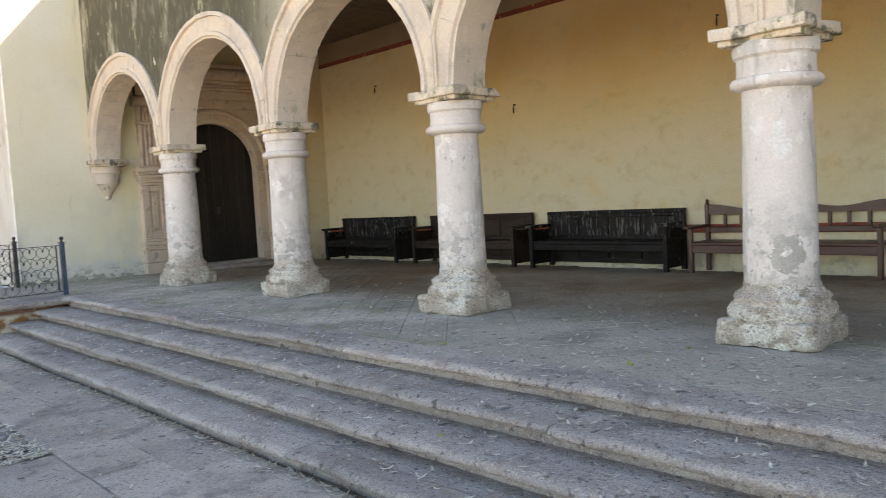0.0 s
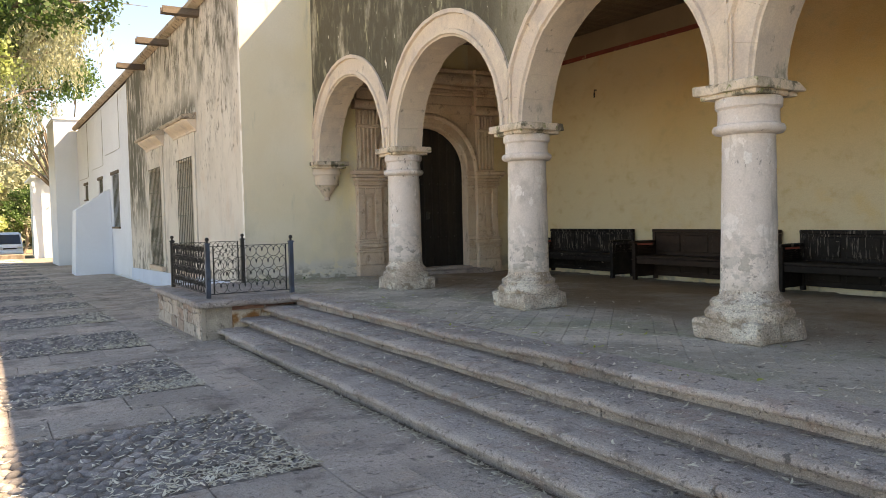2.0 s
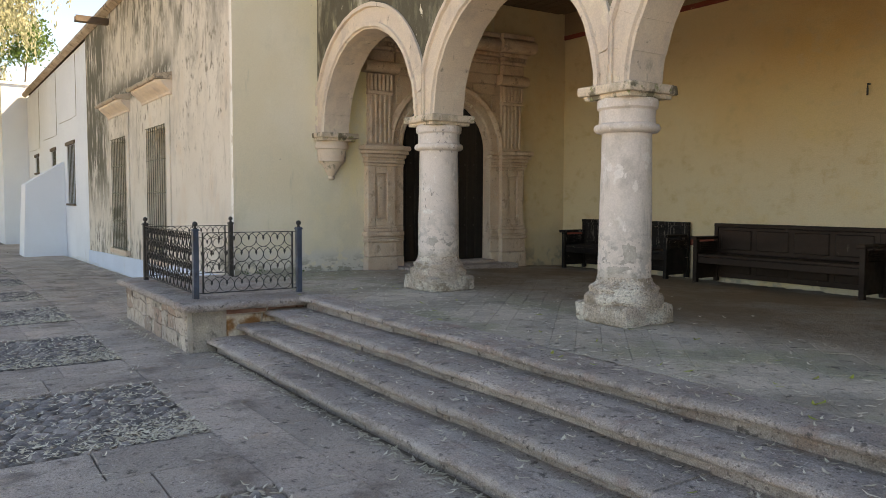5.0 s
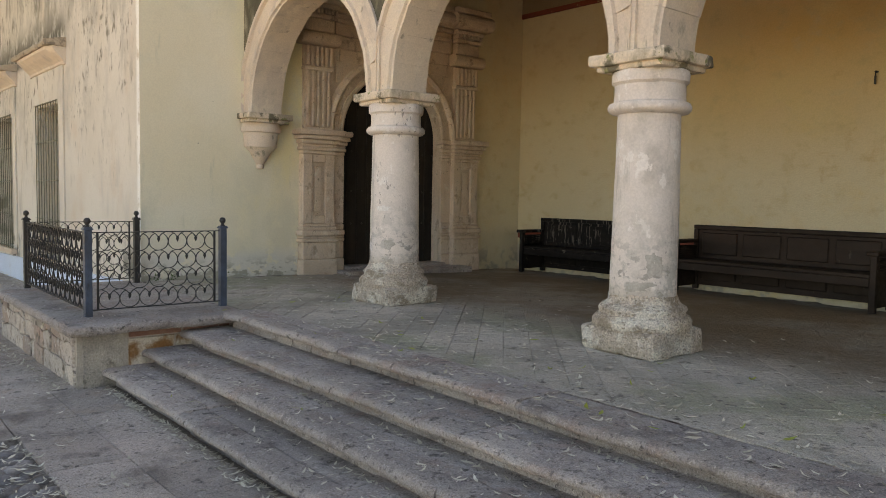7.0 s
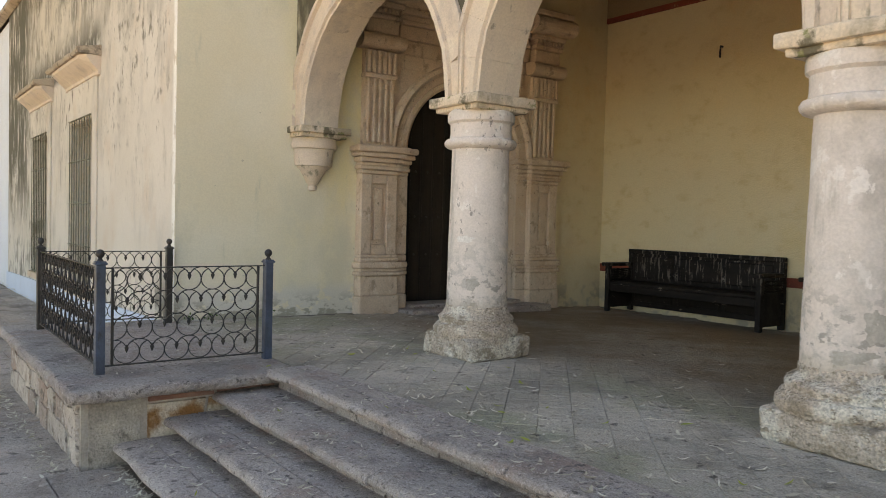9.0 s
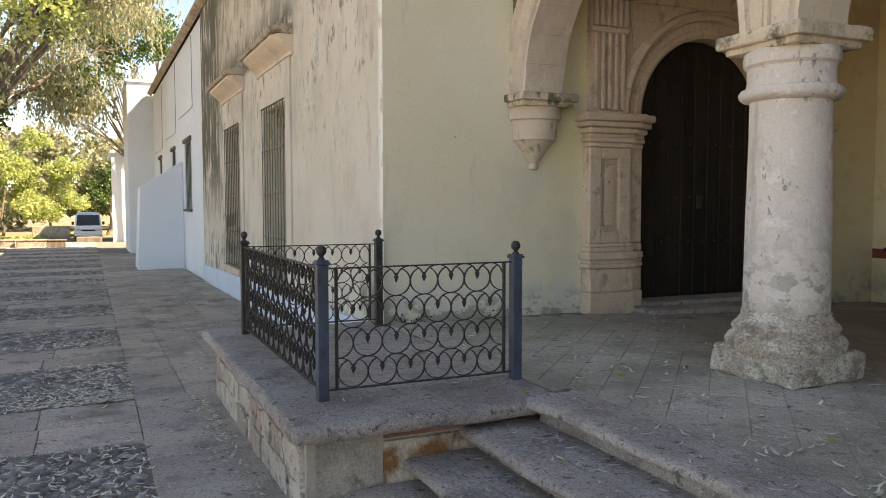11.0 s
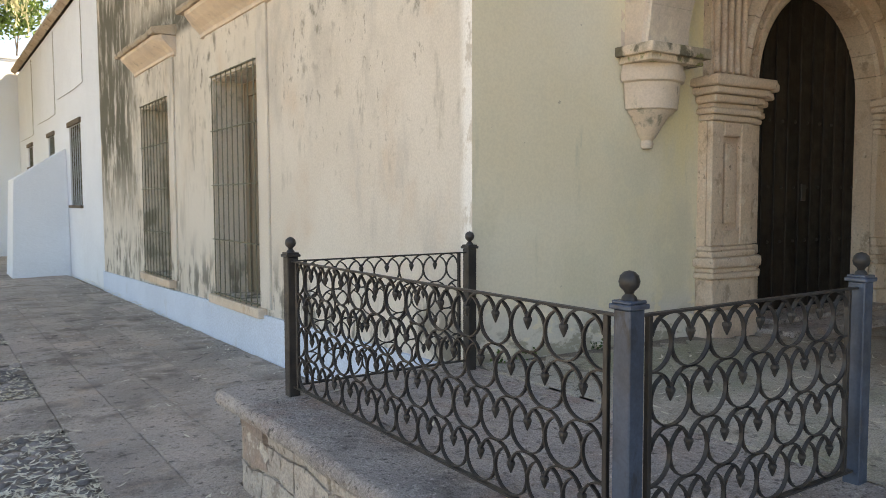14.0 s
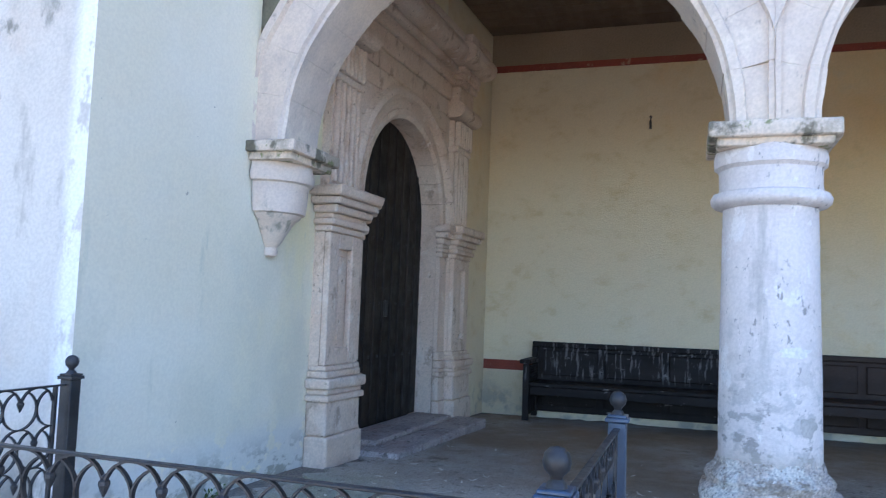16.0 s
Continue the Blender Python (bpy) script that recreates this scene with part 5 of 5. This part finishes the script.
def tree(label, x, y, fork, clumps, crowns, trunk=0.3, twigs=5, seed=1):
    """A trunk that forks into limbs towards the clumps; crowns: (material, share of clumps, leaves, size, droop)."""
    z0 = ground_z(y) - 0.1
    t = thing("tree", label, "tree", at=(x, y, z0))
    rnd = random.Random(seed)
    bm = bmesh.new()
    top = Vector((rnd.uniform(-0.3, 0.3), rnd.uniform(-0.3, 0.3), fork))
    tube(bm, [(0, 0, 0), (0.02, 0.02, 0.25), top * 0.5 + Vector((0.12, 0.05, 0)), top], [trunk * 1.5, trunk * 1.1, trunk, trunk * 0.85], 10)
    rough_up(bm, 0.03, 2)
    part("trunk", bm, BARK, t, "", True)
    for cx, cy, cz, rad, tall in clumps:
        bm = bmesh.new()
        end = Vector((cx - x, cy - y, cz - z0))
        mid = top.lerp(end, 0.5) + Vector((rnd.uniform(-0.5, 0.5), rnd.uniform(-0.5, 0.5), rnd.uniform(0.2, 0.9)))
        r = trunk * 0.30
        tube(bm, [top - Vector((0, 0, 0.2)), top.lerp(mid, 0.5), mid, mid.lerp(end, 0.6), end], [r, r * 0.8, r * 0.55, r * 0.35, r * 0.12], 6)
        for _ in range(twigs):
            tip = end + Vector((rnd.gauss(0, 0.6) * rad, rnd.gauss(0, 0.6) * rad, rnd.gauss(0, 0.5) * tall))
            s = mid.lerp(end, rnd.uniform(0.2, 1.0))
            tube(bm, [s, s.lerp(tip, 0.5) + Vector((0, 0, 0.15)), tip], [r * 0.28, r * 0.16, r * 0.05], 4)
        part("limb", bm, BARK, t)
    for k, (mat, pick, per, size, droop) in enumerate(crowns):
        me = leaves_mesh("crown", mat, [c for i, c in enumerate(clumps) if i % pick[0] in pick[1:]], per, size, droop, seed * 10 + k)
        ob = new("crown", me)
        ob.parent = t
        ob.matrix_parent_inverse = t.matrix_world.inverted()
    return t


def cloud(n, lo, hi, rad, seed):
    rnd = random.Random(seed)
    return [(rnd.uniform(lo[0], hi[0]), rnd.uniform(lo[1], hi[1]), rnd.uniform(lo[2], hi[2]), rnd.uniform(*rad), rnd.uniform(*rad) * 0.7) for _ in range(n)]


tree("tall tree with drooping grey green foliage and a thick trunk", -3.1, 42.5, 4.6,
     cloud(44, (-9.5, 36, 7.0), (3.4, 48, 15.5), (1.2, 2.1), 5) + cloud(12, (-8, 36, 5.0), (-1.6, 44, 7.0), (0.9, 1.5), 6) + cloud(6, (0.0, 38, 8.0), (3.0, 41, 11.0), (0.9, 1.4), 7),
     ((LEAF_GREY, (4, 0, 1), 560, 0.22, 1.7), (LEAF_DARK, (4, 2), 460, 0.17, 0.0), (LEAF_LIME, (4, 3), 620, 0.18, 0.0), (LEAF_DARK, (5, 1), 300, 0.17, 0.0)), 0.42, 5, 3)
tree("dark leafy tree overhanging the street", -6.5, 21.0, 4.8,
     cloud(20, (-5.0, 19.0, 6.9), (2.4, 24.5, 9.8), (0.8, 1.3), 8) + [(-1.2, 20.5, 6.7, 0.9, 0.5), (0.6, 20.3, 6.6, 0.9, 0.5), (2.0, 20.8, 6.9, 0.7, 0.5), (-0.3, 21, 6.5, 0.8, 0.5)],
     ((LEAF_DARK, (1, 0), 900, 0.13, 0.0),), 0.35, 6, 9)
tree("sparse half bare tree behind the white tower", 4.2, 57.0, 4.5, cloud(16, (-0.2, 52, 6.0), (5.5, 60, 12.5), (0.9, 1.6), 12),
     ((LEAF_GREY, (3, 0, 1), 210, 0.20, 0.7), (LEAF_LIME, (4, 1), 80, 0.18, 0.0)), 0.28, 12, 14)
for k, (x, y, h, rad) in enumerate(((-1.4, 70, 4.8, 1.5), (-4.2, 68, 6.2, 1.8), (-7.4, 72, 6.8, 2.0), (-11, 70, 6.6, 2.0), (-15, 74, 7.0, 2.2))):
    tree("bright yellow green leafy tree in sunlight", x, y, 1.3, cloud(14, (x - 2.2, y - 1.5, h * 0.22), (x + 2.0, y + 1.5, h), (rad * 0.45, rad * 0.7), 30 + k),
         ((LEAF_LIME, (1, 0), 620, 0.20, 0.0),), 0.10, 4, 40 + k)
tree("round dark green tree beside the parked van", 2.5, 74.0, 1.6, cloud(12, (0.9, 72.5, 1.4), (4.6, 75.5, 4.6), (0.8, 1.4), 51),
     ((LEAF_DARK, (1, 0), 620, 0.2, 0.0), (LEAF_GREY, (3, 0), 300, 0.2, 0.0)), 0.12, 4, 52)
me = leaves_mesh("far_woods", LEAF_GREY, cloud(130, (-60, 88, 0.2), (14, 104, 8.5), (2.0, 3.4), 61), 130, 0.5, 0.0, 62)
tagged(new("far_woods", me), "hazy green belt of distant trees", "trees", "", "stuff")
me = leaves_mesh("grass_verge", LEAF_LIME, cloud(90, (-30, 53, -0.75), (-1.0, 68, -0.6), (1.2, 2.2), 65), 55, 0.30, 0.0, 66)
for v in me.vertices:
    v.co.z = min(v.co.z, -0.35 + 0.1 * math.sin(v.co.x * 3)) if v.co.z > -0.35 else v.co.z
tagged(new("grass_verge", me), "patchy sunlit yellow green grass verge", "grass", "", "stuff")

# low brick planters at the end of the street
for k, (x0, x1, y) in enumerate(((-9.0, -2.2, 51.5), (-2.1, -0.8, 51.0), (-0.75, 0.1, 50.2))):
    p = thing("planter_wall", "low weathered brown masonry planter wall", "planter", "street planters", at=((x0 + x1) / 2, y, ground_z(y) - 0.05))
    h = (x1 - x0) / 2
    bm = boxes((-h, h, -0.2, 0.2, 0.0, 0.36), (-h - 0.03, h + 0.03, -0.23, 0.23, 0.362, 0.44), bevel=0.02)
    part("body", bm, RUBBLE if k < 2 else BARK, p)
p = thing("stone_block", "low dark stone block on the street", "block", at=(1.15, 57.5, ground_z(57.5)))
part("body", boxes((-0.7, 0.7, -0.3, 0.3, -0.05, 0.30), bevel=0.05), BARK, p)
p = thing("garden_wall", "pale sunlit low garden wall", "wall", at=(-0.9, 66.0, ground_z(66)))
part("body", boxes((-1.4, 0.9, -0.2, 0.2, -0.05, 0.85), bevel=0.03), CORNICE, p)


# ---- parked van ----
van = thing("van", "small white parked van seen from the front", "van", at=(1.12, 61.8, ground_z(61.8)))
bm = bmesh.new()
side = [(-1.9, 0.28), (-1.95, 0.62), (-1.82, 0.92), (-1.25, 1.62), (-1.05, 1.72), (1.85, 1.74), (1.95, 1.6), (1.95, 0.28)]
extrude_profile(bm, side, "x", -0.76, 0.76)
bmesh.ops.bevel(bm, geom=list(bm.edges), offset=0.05, segments=2, affect="EDGES")
for v in bm.verts:
    if v.co.z > 0.95:
        v.co.x *= 1 - 0.12 * (v.co.z - 0.95) / 0.8
part("body", bm, VANPAINT, van, "", True)
bm = bmesh.new()
vs = [bm.verts.new(p) for p in ((-0.66, -1.805, 0.985), (0.66, -1.805, 0.985), (0.60, -1.30, 1.60), (-0.60, -1.30, 1.60))]
ex = bmesh.ops.extrude_face_region(bm, geom=[bm.faces.new(vs)])
for v in ex["geom"]:
    if isinstance(v, bmesh.types.BMVert):
        v.co += Vector((0, 0.04, -0.04))
part("windscreen", bm, GLASSDARK, van)
part("grille", boxes((-0.40, 0.40, -1.975, -1.94, 0.62, 0.72), bevel=0.01), RUBBER, van)
part("bumper", boxes((-0.78, 0.78, -2.02, -1.90, 0.30, 0.50), bevel=0.04), VANPAINT, van)
for s in (-1, 1):
    part("headlight", boxes((s * 0.58 - 0.14, s * 0.58 + 0.14, -1.975, -1.90, 0.62, 0.80), bevel=0.03), LAMPGLASS, van)
    part("mirror", boxes((s * 0.86 - 0.07, s * 0.86 + 0.07, -1.58, -1.48, 1.0, 1.2), bevel=0.02), RUBBER, van)
    for y in (-1.3, 1.25):
        wheel = new("wheel")
        wheel.parent = van
        wheel.matrix_local = pose(s * 0.70, y, 0.29, 0, 90)
        part("tyre", lathe(bmesh.new(), [(0.20, -0.08), (0.28, -0.085), (0.295, -0.05), (0.295, 0.05), (0.28, 0.085), (0.20, 0.08)], n=20), RUBBER, wheel, "", True)
        part("rim", lathe(bmesh.new(), [(0.06, -0.07), (0.19, -0.075), (0.19, 0.075), (0.06, 0.07)], n=16), LAMPGLASS, wheel, "", True)


# ---- street paving ----
PERIOD, PANEL, FIRST = 3.05, 1.85, 5.85
LANE, LEFT = 1.49, -3.4
paving = thing("pavement", "worn grey flagstone street with cobbled panels", "pavement", kind="structure")
bm = bmesh.new()
pv = []
for y in (-9.0, 15.0, 62.0):
    pv.append([bm.verts.new((x, y, ground_z(y) - 0.022)) for x in (LEFT - 0.1, 3.66)])
for a, b in zip(pv, pv[1:]):
    bm.faces.new((a[0], a[1], b[1], b[0]))
part("bed", bm, BED, paving)


def slab_mesh(seed):
    rnd = random.Random(seed)
    bm = bmesh.new()
    rim = []
    for a, b, n in (((-0.5, -0.5), (0.5, -0.5), 3), ((0.5, -0.5), (0.5, 0.5), 3), ((0.5, 0.5), (-0.5, 0.5), 3), ((-0.5, 0.5), (-0.5, -0.5), 3)):
        for k in range(n):
            f = k / n
            rim.append((a[0] + (b[0] - a[0]) * f + rnd.uniform(-0.006, 0.003) * (1 if a[0] + b[0] > 0 else -1), a[1] + (b[1] - a[1]) * f + rnd.uniform(-0.006, 0.003) * (1 if a[1] + b[1] > 0 else -1)))
    lo = [bm.verts.new((x, y, -0.06)) for x, y in rim]
    mid = [bm.verts.new((x, y, -0.008)) for x, y in rim]
    hi = [bm.verts.new((x * 0.985, y * 0.985, rnd.uniform(-0.002, 0.002))) for x, y in rim]
    n = len(rim)
    for i in range(n):
        j = (i + 1) % n
        bm.faces.new((lo[i], lo[j], mid[j], mid[i]))
        bm.faces.new((mid[i], mid[j], hi[j], hi[i]))
    bm.faces.new(hi)
    return mesh_of(bm, "flagstone", FLAG)


SLABS = [slab_mesh(k) for k in range(8)]
slab_rnd = random.Random(77)


def slab(x0, x1, y0, y1):
    ob = new("flagstone", slab_rnd.choice(SLABS))
    ob.parent = paving
    yc = (y0 + y1) / 2
    ob.location = ((x0 + x1) / 2, yc, ground_z(yc) + slab_rnd.uniform(-0.004, 0.003))
    ob.rotation_euler = (slab_rnd.uniform(-0.004, 0.004), slab_rnd.uniform(-0.004, 0.004), slab_rnd.choice((0.0, math.pi)))
    ob.scale = (x1 - x0 - 0.004, y1 - y0 - 0.004, 1.0)


def lay(x0, x1, y0, y1, rows, length):
    """Rows of slabs along y."""
    w = (x1 - x0) / rows
    for r in range(rows):
        y = y0
        while y < y1 - 0.01:
            y2 = min(y1, y + slab_rnd.uniform(*length))
            if y1 - y2 < 0.3:
                y2 = y1
            slab(x0 + w * r, x0 + w * (r + 1), y, y2)
            y = y2


def lay_across(x0, x1, y0, y1, rows, length):
    w = (y1 - y0) / rows
    for r in range(rows):
        x = x1
        while x > x0 + 0.01:
            x2 = max(x0, x - slab_rnd.uniform(*length))
            if x2 - x0 < 0.3:
                x2 = x0
            slab(x2, x, y0 + w * r, y0 + w * (r + 1))
            x = x2


lay(LANE, 2.415, -4.0, 11.86, 2, (0.45, 0.95))
lay(LANE, 2.17, 11.86, 15.05, 1, (0.5, 0.9))
lay(LANE, 3.64, 15.05, 27.0, 5, (0.38, 0.85))
lay(LANE, 3.64, 27.0, 42.0, 3, (1.4, 2.4))
panels = []
for k in range(-3, 17):
    y0 = FIRST + PERIOD * k
    panels.append((y0, y0 + PANEL))
    far = y0 > 24
    lay_across(LEFT, LANE, y0 + PANEL, y0 + PERIOD, 1 if far else 2, (1.4, 2.2) if far else (0.55, 1.0))


# ---- cobbles ----
def cobble_shape(seed, level):
    rnd = random.Random(seed)
    bm = bmesh.new()
    bmesh.ops.create_icosphere(bm, subdivisions=level, radius=0.5)
    for v in bm.verts:
        v.co *= 1 + 0.16 * noise.noise(v.co * 2.2 + Vector((seed * 5.3, 0, 0)))
    bm.verts.index_update()
    return bm


near_shapes = []
for s in range(6):
    me = mesh_of(cobble_shape(s, 2), "cobble", COBBLE_ONE)
    me.shade_smooth()
    near_shapes.append(me)
rest_shapes = []
for s in range(5):
    for level in (1, 2):
        b = cobble_shape(s, level)
        rest_shapes.append((np.array([v.co[:] for v in b.verts]), np.array([[v.index for v in f.verts] for f in b.faces])))
        b.free()
cob_rnd = random.Random(5)
all_v, all_f, base = [], [], 0
cobble_count = 0
for y0, y1 in panels:
    far = y0 > 15
    step_u, step_v = (0.128, 0.090) if y0 < 12 else ((0.14, 0.10) if not far else (0.16, 0.12))
    if y0 > 33:
        step_u, step_v = 0.24, 0.19
    v, row = y0 + 0.05, 0
    while v < y1 - 0.03:
        u = LANE - 0.06 - (step_u / 2 if row % 2 else 0)
        while u > LEFT + 0.05:
            x, y = u + cob_rnd.uniform(-0.018, 0.018), v + cob_rnd.uniform(-0.014, 0.014)
            sx, sy = step_u * cob_rnd.uniform(0.7, 1.2), step_v * cob_rnd.uniform(0.75, 1.2)
            sz, turn = cob_rnd.uniform(0.06, 0.095), cob_rnd.uniform(-0.5, 0.5)
            z = ground_z(y) - 0.030 + cob_rnd.uniform(-0.008, 0.008)
            if 5.8 < y0 < 6.0 and x > -0.25 and cobble_count < 300:
                ob = new("cobble", near_shapes[cob_rnd.randrange(6)])
                ob.parent = paving
                ob.location, ob.rotation_euler, ob.scale = (x, y, z), (0, 0, turn), (sx, sy, sz)
                cobble_count += 1
            else:
                vs, fs = rest_shapes[2 * cob_rnd.randrange(5) + (1 if y0 < 9.5 and x > -1.6 else 0)]
                c, s = math.cos(turn), math.sin(turn)
                p = vs * (sx, sy, sz)
                all_v.append(np.stack([p[:, 0] * c - p[:, 1] * s + x, p[:, 0] * s + p[:, 1] * c + y, p[:, 2] + z], 1))
                all_f.append(fs + base)
                base += len(vs)
            u -= step_u
        v += step_v
        row += 1
me = bpy.data.meshes.new("cobbles")
me.from_pydata(np.concatenate(all_v).tolist(), [], np.concatenate(all_f).tolist())
me.materials.append(COBBLE)
me.shade_smooth()
cobbles = tagged(new("cobbles", me), kind="stuff")
cobbles.parent = paving

# ---- porch floor tiles, laid on the diagonal ----
part("edge_course", boxes((3.806, 4.03, -6.0, 11.9, LAND - 0.06, LAND - 0.0045), (3.675, 4.03, 11.902, 14.6, LAND - 0.06, LAND - 0.0045)), TILE, PORCH_FLOOR)
TW, TL = 0.2055, 0.31


def tile_bm():
    bm = bmesh.new()
    w, l = TL / 2 - 0.0007, TW / 2 - 0.0009
    lo = [bm.verts.new((x, y, -0.03)) for x, y in ((-w, -l), (w, -l), (w, l), (-w, l))]
    hi = [bm.verts.new((x * 0.990, y * 0.986, 0.0)) for x, y in ((-w, -l), (w, -l), (w, l), (-w, l))]
    mid = [bm.verts.new((x, y, -0.004)) for x, y in ((-w, -l), (w, -l), (w, l), (-w, l))]
    for i in range(4):
        j = (i + 1) % 4
        bm.faces.new((lo[i], lo[j], mid[j], mid[i]))
        bm.faces.new((mid[i], mid[j], hi[j], hi[i]))
    bm.faces.new(hi)
    return bm


b = tile_bm()
b.verts.index_update()
tv, tf = np.array([v.co[:] for v in b.verts]), [[v.index for v in f.verts] for f in b.faces]
tight = tv * (1.007, 1.010, 1.0)          # worn, closed joints deeper in the porch
tight[:, 2] = np.where(tight[:, 2] > -0.02, np.maximum(tight[:, 2], -0.0006), tight[:, 2])
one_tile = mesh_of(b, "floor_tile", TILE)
tile_rnd = random.Random(12)
rest_v, rest_f, base, near_tiles = [], [], 0, 0
a45 = radians(45)
for i in range(-80, 81):
    for j in range(-70, 71):
        u, w = (i + 0.5 * (j % 2)) * TL, j * TW - 0.075
        x, y = 6.5 + u * math.cos(a45) - w * math.sin(a45), 5.0 + u * math.sin(a45) + w * math.cos(a45)
        front = 3.806 if y < 11.9 else 3.672
        if not (front - 0.166 < x < BACK_X - 0.18 and -5.5 < y < end_y(x) - 0.2):
            continue
        z = floor_z(x) + 0.001 + tile_rnd.uniform(-0.0025, 0.0015)
        if 4.0 < x < 5.9 and 5.2 < y < 12.6 and near_tiles < 295:
            ob = new("floor_tile", one_tile)
            ob.parent = PORCH_FLOOR
            ob.location = (x, y, z)
            ob.rotation_euler = (tile_rnd.uniform(-0.004, 0.004), tile_rnd.uniform(-0.004, 0.004), a45)
            near_tiles += 1
        else:
            c, s = math.cos(a45), math.sin(a45)
            shape = tight if x > 5.5 else tv
            px, py = shape[:, 0] * c - shape[:, 1] * s, shape[:, 0] * s + shape[:, 1] * c
            rest_v.append(np.stack([np.maximum(px + x, front), py + y, shape[:, 2] + z], 1))
            rest_f += [[k + base for k in f] for f in tf]
            base += len(tv)
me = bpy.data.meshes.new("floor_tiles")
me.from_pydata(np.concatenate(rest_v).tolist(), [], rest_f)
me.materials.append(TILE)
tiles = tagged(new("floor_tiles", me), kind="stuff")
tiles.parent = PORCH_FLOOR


# ---- fallen leaves ----
def litter(name, label, spots, material, seed, size=(0.035, 0.095)):
    """Thin curled leaves lying at spots (x, y, z)."""
    rnd = random.Random(seed)
    vs, fs = [], []
    for x, y, z in spots:
        a, l = rnd.uniform(0, 2 * math.pi), rnd.uniform(*size)
        w, curl = l * rnd.uniform(0.13, 0.27), rnd.uniform(-0.25, 0.45)
        c, s = math.cos(a), math.sin(a)
        k = len(vs)
        bend = rnd.uniform(-0.3, 0.3) * l
        tip = rnd.uniform(0, 0.25) * l
        rows = ((-0.5, 0.0, 0.0, tip), (-0.18, 1.0, bend * 0.3, 0.0), (0.18, 1.0, bend * 0.3, 0.0), (0.5, 0.0, 0.0, tip * rnd.random()))
        for f, wide, off, lift in rows:
            for sgn in (-1, 1):
                p, q = f * l, off + sgn * w * (0.15 + 0.85 * wide) / 2
                vs.append((x + p * c - q * s, y + p * s + q * c, z + 0.003 + lift + abs(q) * curl))
        for r in range(3):
            fs.append((k + 2 * r, k + 2 * r + 2, k + 2 * r + 3, k + 2 * r + 1))
    me = bpy.data.meshes.new(name)
    me.from_pydata(vs, [], fs)
    me.materials.append(material)
    return tagged(new(name, me), label, "leaves", "", "stuff")


def step_top(x):
    """Height of the flight at x."""
    return sum(rise for s in STEP_X if x > s + 0.03)


lr = random.Random(31)
spots = []
for y0, y1 in panels:
    if y0 > 30 or y1 < 0:
        continue
    n = 1500 if y0 < 18 else 700
    for _ in range(n):
        x = LANE - abs(lr.gauss(0, 0.6)) if lr.random() < 0.55 else lr.uniform(LEFT, LANE)
        y = lr.uniform(y0, y1) if lr.random() < 0.5 else (y0 + abs(lr.gauss(0, 0.3)))
        if x > LEFT:
            spots.append((x, min(y, y1 + 0.1), ground_z(y) + lr.uniform(0.0, 0.014)))
for _ in range(1700):
    y = lr.uniform(0, 28)
    x = lr.uniform(-3.2, 2.3 if y < 15 else 3.6)
    spots.append((x, y, ground_z(y) + 0.002))
for _ in range(800):
    spots.append((2.405 - abs(lr.gauss(0, 0.05)), lr.uniform(0.5, 11.8), 0.004))
for _ in range(150):
    spots.append((2.05 - abs(lr.gauss(0, 0.07)), lr.uniform(11.9, 15.0), 0.004))
for _ in range(650):
    spots.append((3.62 - abs(lr.gauss(0, 0.22)), lr.uniform(15.2, 29.0), ground_z(20) + 0.004))
litter("leaf_litter", "dry pale narrow leaves scattered over the paving", spots, LITTER, 32)
spots = []
for _ in range(1300):
    x, y = lr.uniform(2.5, 3.7), lr.uniform(0.0, 11.8)
    if min(abs(x - s) for s in STEP_X) > 0.075:
        spots.append((x, y, step_top(x) + 0.004))
for s in STEP_X[1:]:
    for _ in range(160):
        spots.append((s + 0.02 - abs(lr.gauss(0, 0.02)), lr.uniform(0.5, 11.8), step_top(s - 0.05) + 0.004))
litter("leaf_litter", "dry leaves lying on the stone steps", spots, LITTER, 33, (0.03, 0.085))
spots = [(3.75 + abs(lr.gauss(0, 1.3)), lr.uniform(0.5, 14.2), 0) for _ in range(1100)]
spots = [(x, y, floor_z(x) + 0.004) for x, y, _ in spots if x < 9.8]
spots += [(lr.uniform(2.15, 3.6), lr.uniform(11.9, 14.9), LAND - 0.006) for _ in range(40)]
litter("leaf_litter", "dry leaves lying on the porch floor", spots, LITTER, 34, (0.035, 0.09))
spots = []
for _ in range(70):
    x, y = lr.uniform(2.5, 5.2), lr.uniform(2.5, 12.3)
    if min(abs(x - s) for s in STEP_X) > 0.075:
        spots.append((x, y, (step_top(x) if x < 3.5 else LAND) + 0.006))
litter("fallen_leaves", "fresh yellow green leaves on steps and floor", spots, FRESH, 35, (0.06, 0.10))


# ---- weeds at the wall foot ----
for k, (x, y, z, n) in enumerate(((4.05, 14.70, 0.60, 1), (4.75, 14.68, 0.59, 2), (3.85, 14.72, 0.60, 3))):
    me = leaves_mesh("weed", LEAF_DARK, [(x, y, z - 0.02, 0.04, 0.035)], 16000, 0.03, 0.0, 90 + k)
    tagged(new("weed", me), "small green weed growing at the wall foot", "plant", "wall weeds", "stuff")
